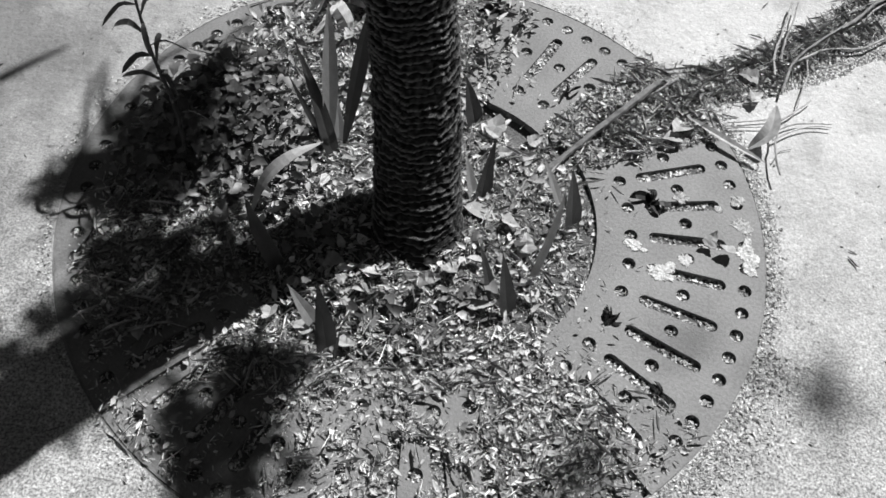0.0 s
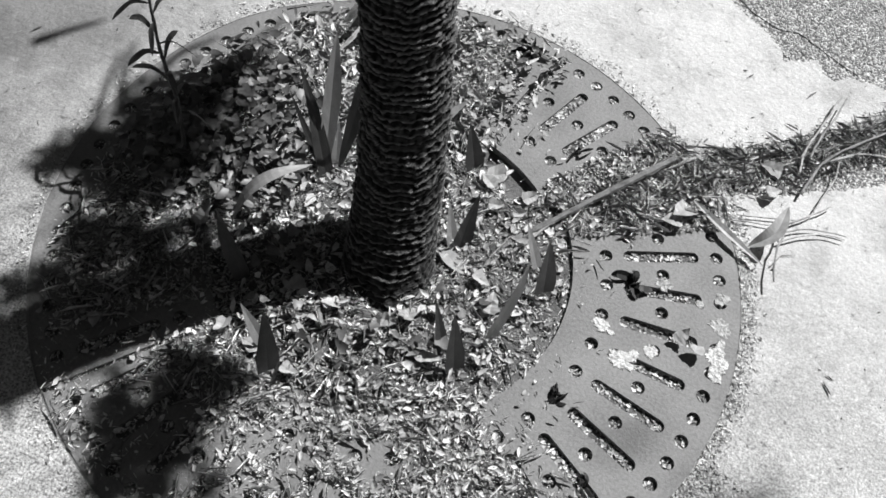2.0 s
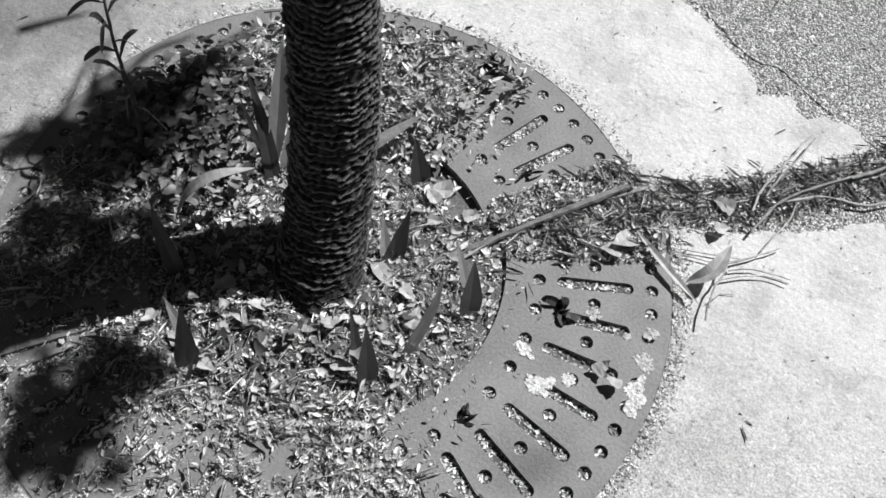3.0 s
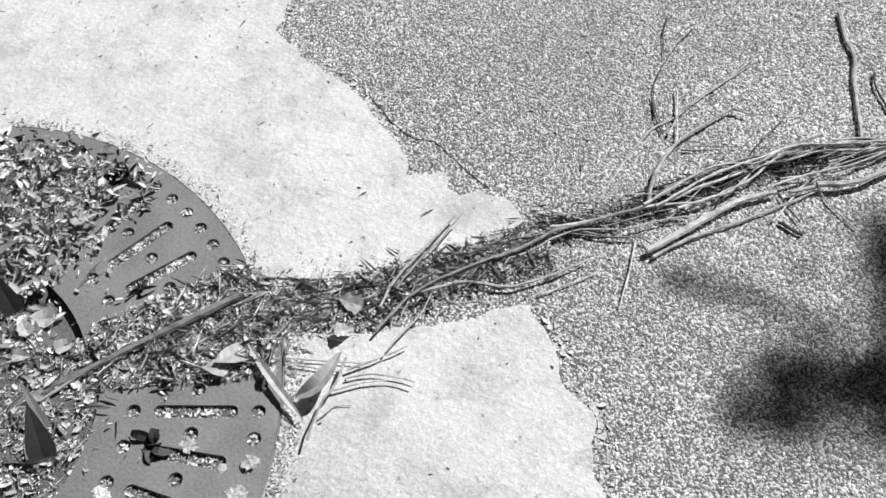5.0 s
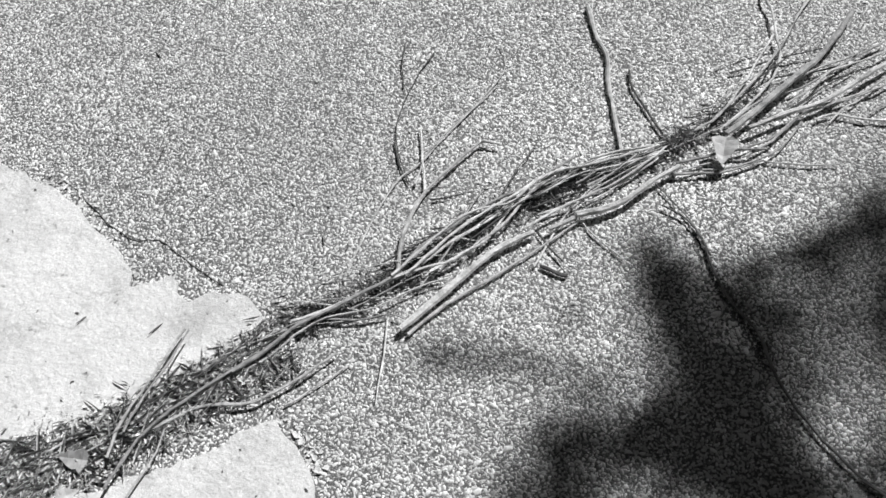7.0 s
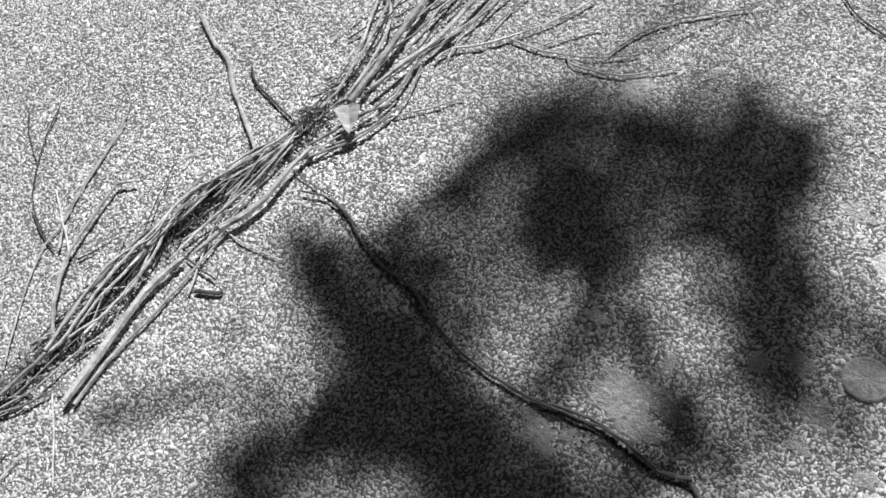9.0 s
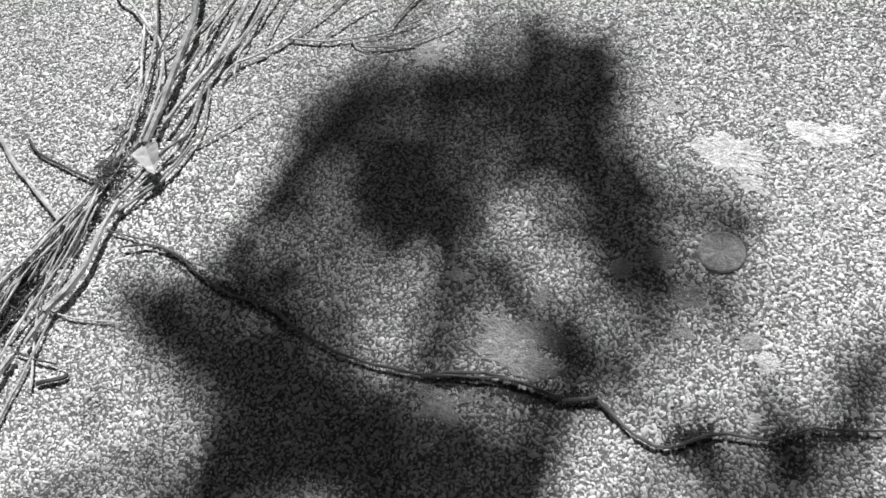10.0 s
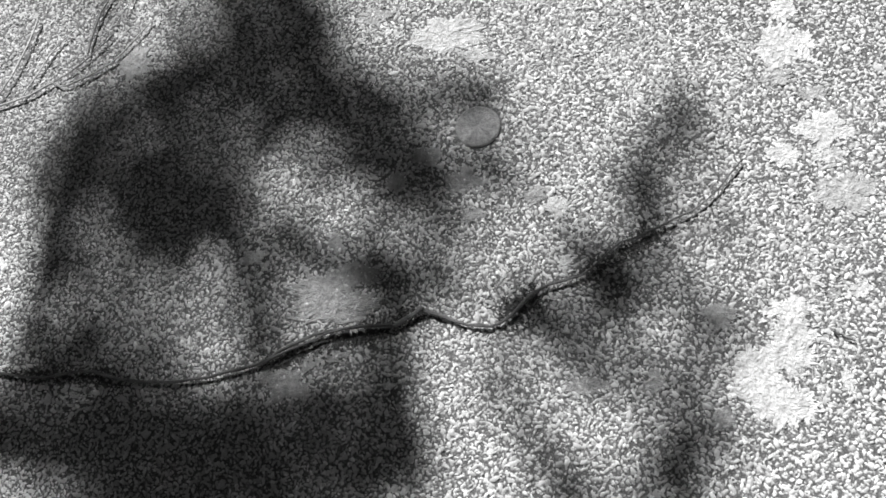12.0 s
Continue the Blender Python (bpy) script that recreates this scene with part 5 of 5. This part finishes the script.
for k, (x, y, r, squash) in enumerate([(2.945, 0.647, 0.047, 0.45), (2.990, 0.616, 0.026, 0.62), (3.059, 0.514, 0.041, 0.39), (3.095, 0.205, 0.023, 0.89), (3.03, 0.182, 0.031, 1.19), (3.052, 0.149, 0.02, 1.2), (2.923, 0.044, 0.035, 0.76), (2.915, 0.08, 0.01, 1.03), (2.856, 0.086, 0.021, 0.92), (2.889, 0.028, 0.021, 0.82), (2.632, -0.036, 0.034, 0.44), (2.607, -0.054, 0.027, 0.88), (2.566, -0.069, 0.037, 0.74), (2.514, -0.047, 0.035, 1.03), (2.496, -0.091, 0.042, 0.73), (2.532, -0.029, 0.023, 0.64), (2.573, -0.154, 0.008, 2.56), (2.708, -0.111, 0.015, 0.81), (2.692, -0.044, 0.009, 0.86), (2.605, 0.353, 0.02, 0.69), (2.799, 0.698, 0.063, 0.53), (2.791, 0.626, 0.031, 0.48), (2.275, 0.761, 0.02, 0.63), (2.532, 0.294, 0.011, 0.8)]):
    patch(x, y, r * 1.08, -0.0041, PALE_MORTAR, 70 + k, "mortar_spot", "pale mortar spot on the asphalt", "mortar spot", "mortar spots on the asphalt", squash, turn=-57)

for k, (x, y, r) in enumerate([(2.865, 0.525, 0.1), (3.026, 0.547, 0.111), (2.942, 0.734, 0.078), (2.907, 0.38, 0.079), (2.927, 0.61, 0.076)] + [(2.972, 0.199, 0.096), (2.741, -0.001, 0.073), (2.609, -0.092, 0.069), (2.899, 0.367, 0.083), (2.919, 0.011, 0.075)]):
    patch(x, y, r, -0.0062, ROAD_DUST, 200 + k, "dust_film", "thin pale dust between the road stones", "dust film", "dust films on the asphalt", 0.8, -0.0075)

# the small round lid set in the asphalt
lid_x, lid_y, lid_r = [(2.669, 0.548, 0.039)][0]
lv, lf2 = [(0, 0, -0.001)], []
for f, z in ((0.6, -0.0008), (0.93, -0.001), (1.0, -0.003), (1.0, -0.012)):
    lv += [(lid_r * f * math.cos(2 * math.pi * k / 40), lid_r * f * math.sin(2 * math.pi * k / 40), z + 0.0006 * math.sin(k * 1.7 + f)) for k in range(40)]
for k in range(40):
    l = (k + 1) % 40
    lf2.append((0, 1 + k, 1 + l))
    for i in range(3):
        lf2.append((1 + i * 40 + k, 1 + (i + 1) * 40 + k, 1 + (i + 1) * 40 + l, 1 + i * 40 + l))
lid = mesh_object("round_lid", lv, lf2, LID)
lid.location = (lid_x, lid_y, 0)
tagged(lid, "small round stone lid flush in the asphalt", "lid")


# ---- foliage overhead, which throws the shade ----
def above(x, y, h):
    """The place at height h whose shadow falls on (x, y)."""
    return Vector((x, y, 0)) + TO_SUN * (h / TO_SUN.z)


def cluster_places(discs, low, high, per_area, seed):
    r = random.Random(seed)
    out = []
    for x, y, rad in discs:
        for k in range(max(6, int(per_area * math.pi * rad * rad))):
            a, d = r.uniform(0, 6.28), rad * abs(r.gauss(0, 0.68))
            out.append(above(x + d * math.cos(a), y + d * math.sin(a), r.uniform(low, high)))
    return out


crown_top = trunk_axis(2.6)
upper_fronds = [
    [(-0.688, 0.048, 0.061), (-0.638, 0.136, 0.075), (-0.572, 0.231, 0.060), (-0.705, -0.017, 0.053), (-0.571, 0.033, 0.085), (-0.509, 0.293, 0.035), (-0.586, -0.06, 0.066), (-0.76, -0.03, 0.045), (-0.73, 0.02, 0.045)],
    [(-0.604, -0.192, 0.046), (-0.499, -0.192, 0.075), (-0.377, -0.181, 0.07), (-0.531, 0.119, 0.062), (-0.63, -0.022, 0.072), (-0.544, -0.176, 0.055), (-0.626, -0.236, 0.039)],
]
lower_fronds = [
    [(-0.355, -0.533, 0.057), (-0.294, -0.569, 0.073), (-0.329, -0.637, 0.06), (-0.28, -0.49, 0.047), (-0.227, -0.539, 0.046), (-0.379, -0.479, 0.025)],
    [(-0.241, -0.616, 0.055), (-0.596, -0.506, 0.073), (-0.646, -0.547, 0.062), (-0.541, -0.405, 0.065), (-0.604, -0.449, 0.064), (-0.661, -0.503, 0.063), (-0.722, -0.452, 0.063), (-0.665, -0.582, 0.04)],
    [(-0.278, -0.387, 0.035), (-0.2, -0.383, 0.035), (-0.229, -0.438, 0.043), (-0.314, -0.419, 0.04)],
    [(-0.581, 0.176, 0.053), (-0.601, 0.078, 0.063), (-0.533, 0.214, 0.039), (-0.581, -0.015, 0.048), (-0.624, -0.315, 0.05), (-0.687, -0.362, 0.049), (-0.562, -0.255, 0.044)],
]
dim_fronds = [
    [(-0.552, 0.103, 0.057), (-0.567, 0.205, 0.049), (-0.518, -0.051, 0.052), (-0.485, 0.014, 0.05), (-0.487, -0.149, 0.054), (-0.389, -0.103, 0.051)],
    [(-0.45, 0.17, 0.05), (-0.43, 0.09, 0.05), (-0.242, -0.531, 0.053), (-0.165, -0.586, 0.052), (-0.219, -0.446, 0.044)],
]
for k, discs in enumerate(upper_fronds + lower_fronds + dim_fronds):
    places = cluster_places(discs, 2.3, 3.3, (4200, 4200, 4200, 4200, 4200, 4200, 1700, 1000)[k], k)
    centre = sum(places, Vector()) / len(places)
    leafy = flakes("leaflets", places, (0.05, 0.11), (0.22, 0.36), PALM_GREEN, np.random.default_rng(k), 0.5, 0.5)
    mid = (crown_top + centre) / 2 + Vector((0, 0, 0.35))
    rachis = mesh_object("frond", *tube([crown_top, mid, centre], 0.005, 0.0025, 6, 20), PALM_GREEN, palm, True)
    leafy.parent = rachis
for k, line in enumerate(([(-0.995, 0.237, 0), (-0.938, 0.3, 0), (-0.882, 0.354, -0)], [(-0.713, -0.033, 0), (-0.765, 0.134, 0), (-0.793, 0.286, 0)], [(-0.707, 0.11, 0), (-0.748, 0.204, 0), (-0.778, 0.324, 0)], [(-0.564, 0.249, 0), (-0.512, 0.422, 0), (-0.479, 0.524, 0)], [(-0.667, 0.148, 0), (-0.672, 0.304, 0), (-0.604, 0.407, -0)])):
    mesh_object("frond_tip", *tube([above(p[0], p[1], 2.2) for p in line], 0.014 if k == 0 else 0.012, 0.006, 6, 12), PALM_GREEN, palm, True)

for k in range(9):
    az, rise = radians(185 + 100 * k / 8 + (7 if k % 2 else -5)), (0.55, 0.9, 0.3)[k % 3]
    d = Vector((math.cos(az), math.sin(az), 0))
    arch = [crown_top, crown_top + d * 0.45 + Vector((0, 0, 0.5 * rise + 0.25)), crown_top + d * 1.0 + Vector((0, 0, 0.5 * rise)), crown_top + d * 1.45 + Vector((0, 0, rise * 0.5 - 0.55))]
    rachis = mesh_object("frond", *tube(arch, 0.013, 0.004, 6, 22), PALM_GREEN, palm, True)
    lv2, lt2 = [], []
    mid = spline(arch, 30)
    for j in range(5, 31):
        run = (mid[min(30, j + 1)] - mid[j - 1]).normalized()
        for s in (-1, 1):
            out = (run.cross(Vector((0, 0, 1))).normalized() * s + run * 0.7 + Vector((0, 0, -0.35))).normalized()
            l = 0.34 * math.sin(math.pi * (j - 2) / 31) + 0.05
            wide = run * 0.013
            o = len(lv2)
            lv2 += [mid[j], mid[j] + out * l * 0.4 + wide, mid[j] + out * l * 0.4 - wide, mid[j] + out * l + Vector((0, 0, -0.25 * l))]
            lt2 += [(o, o + 1, o + 2), (o + 1, o + 3, o + 2)]
    fast_mesh("leaflets", lv2, lt2, PALM_GREEN).parent = rachis

shade_tree = new("shade_tree")
tree_base = Vector((7.6, 8.6, 0))
shade_tree.location = tree_base
tagged(shade_tree, "leafy tree whose crown shades the asphalt", "tree")
fork = Vector((-0.5, -0.7, 5.6))
mesh_object("trunk", *tube([(0, 0, -0.1), (0.05, 0.02, 2.5), fork], 0.24, 0.15, 12, 24, 0.05), BARK, shade_tree, True)
# the leafy ends of its limbs, by where their shade falls
north_limb = [(2.28, 1.19, 0.072), (2.37, 1.18, 0.072), (2.45, 1.15, 0.059), (2.53, 1.09, 0.07), (2.63, 1.04, 0.082), (2.54, 0.98, 0.068), (2.64, 0.94, 0.068), (2.58, 0.84, 0.066), (2.56, 0.77, 0.053), (2.54, 0.69, 0.052), (2.54, 0.64, 0.041), (2.3, 1.06, 0.08), (2.31, 0.94, 0.082), (2.35, 0.88, 0.065), (2.22, 0.98, 0.067), (2.23, 0.89, 0.054), (2.32, 0.82, 0.042), (2.22, 1.16, 0.059), (2.7, 1.04, 0.059), (2.7, 0.96, 0.058), (2.56, 0.55, 0.038), (2.52, 0.58, 0.03), (2.71, 0.63, 0.029), (2.74, 0.6, 0.027), (2.385, 1.04, 0.05), (2.43, 1.07, 0.04)]
west_limb = [(1.77, 1.03, 0.055), (1.84, 1, 0.063), (1.8, 0.94, 0.062), (1.87, 0.88, 0.06), (1.97, 0.93, 0.044), (2.1, 1.06, 0.057), (2.06, 1.1, 0.042), (2, 1.04, 0.041), (2.16, 1.15, 0.047), (2.24, 1.18, 0.059), (2.67, 1.14, 0.055), (1.74, 0.63, 0.079), (1.64, 0.63, 0.059), (1.84, 0.63, 0.078), (1.94, 0.61, 0.077), (1.61, 0.6, 0.059), (1.83, 0.73, 0.048), (1.74, 0.69, 0.048), (1.65, 0.54, 0.049), (1.58, 0.52, 0.043)]
south_limb = [(1.93, 0.83, 0.064), (1.97, 0.7, 0.071), (2.03, 0.6, 0.079), (2.09, 0.5, 0.077), (2.18, 0.46, 0.062), (2.25, 0.45, 0.043), (2.05, 0.41, 0.075), (1.99, 0.5, 0.077), (1.93, 0.6, 0.08), (1.86, 0.74, 0.062), (2.16, 0.35, 0.047), (2.09, 0.35, 0.056), (2.07, 0.63, 0.05), (2.14, 0.54, 0.044), (1.86, 0.92, 0.044), (2.01, 0.95, 0.037), (2, 0.9, 0.039), (2.05, 0.97, 0.029)]
east_limb = [(2.44, 0.3, 0.036), (2.42, 0.25, 0.03), (2.43, 0.21, 0.03), (2.4, 0.3, 0.024), (2.58, 0.23, 0.038), (2.63, 0.2, 0.035), (2.53, 0.23, 0.034), (2.56, 0.19, 0.034), (2.8, 0.26, 0.042), (2.74, 0.26, 0.036), (2.86, 0.26, 0.029), (2.33, 0.29, 0.015), (2.29, 0.26, 0.013), (2.27, 0.2, 0.015), (2.24, 0.14, 0.016), (2.35, 0.02, 0.038), (2.34, -0.03, 0.042), (2.29, 0.01, 0.04), (2.23, 0.1, 0.032), (2.37, 0.53, 0.033), (2.34, 0.49, 0.029)]
thin_twigs = [(2.46, 0.76, 0.084), (2.21, 0.67, 0.1), (2.37, 0.61, 0.08), (2.45, 0.5, 0.078), (2.49, 0.19, 0.075), (2.4, 0.17, 0.055), (2.41, 0.43, 0.048), (2.62, 0.51, 0.081), (2.57, 0.31, 0.058), (2.68, 0.25, 0.078), (2.27, 0.51, 0.058), (2.57, 0.07, 0.075), (2.41, -0.01, 0.073), (1.94, 1, 0.079), (1.8, 0.87, 0.087), (2.48, 0.87, 0.065), (2.67, 0.7, 0.075), (2.47, 0.08, 0.055)]
inner_twigs = [(2.15, 0.93, 0.084), (2.22, 0.77, 0.081), (2.31, 0.71, 0.08), (2.51, 0.88, 0.074), (2.64, 0.82, 0.075), (2.62, 0.63, 0.071), (2.51, 0.64, 0.07), (2.36, 0.54, 0.068), (2.19, 0.64, 0.059), (2.44, 0.99, 0.065), (2.69, 0.96, 0.056), (2.52, 0.53, 0.049), (2.63, 0.74, 0.063)]
low_twigs = [(1.94, 0.8, 0.089), (1.89, 0.69, 0.087), (2.02, 0.92, 0.07), (1.99, 0.67, 0.087), (1.84, 0.82, 0.055), (1.79, 0.7, 0.064), (2.07, 0.79, 0.079), (1.9, 0.98, 0.058)]
south_east_spray = [(0.83, -0.31, 0.073), (0.87, -0.34, 0.061), (0.8, -0.35, 0.06), (0.38, -0.53, 0.065), (0.34, -0.57, 0.054), (0.61, -0.25, 0.041)]
sprays = ((north_limb, 3700), (west_limb, 3000), (south_limb, 3000), (east_limb, 2800), (thin_twigs, 1000), (inner_twigs, 950), (low_twigs, 850), (south_east_spray, 900))
places = [p for k, (discs, thick) in enumerate(sprays) for p in cluster_places([(x, y, 1.12 * r) for x, y, r in discs], 6.2, 7.6, thick, 77 + k)]
places = [p - tree_base for p in places]
crown = flakes("crown", places, (0.035, 0.075), (0.5, 0.75), GREEN, np.random.default_rng(9), 0.6, 0.6)
crown.parent = shade_tree
for spot in north_limb[::5] + west_limb[::4] + south_limb[::4] + east_limb[::5]:
    tip = above(spot[0], spot[1], 7.6) - tree_base
    mesh_object("limb", *tube([fork, (fork + tip) / 2 + Vector((0.1, -0.1, 0.3)), tip], 0.006, 0.003, 6, 14), BARK, shade_tree, True)
line = [(1.343, 0.783, 0), (1.527, 0.787, 0), (1.686, 0.765, 0)]
mesh_object("limb", *tube([above(p[0], p[1], 6.0) - tree_base for p in line], 0.022, 0.014, 6, 12), BARK, shade_tree, True)
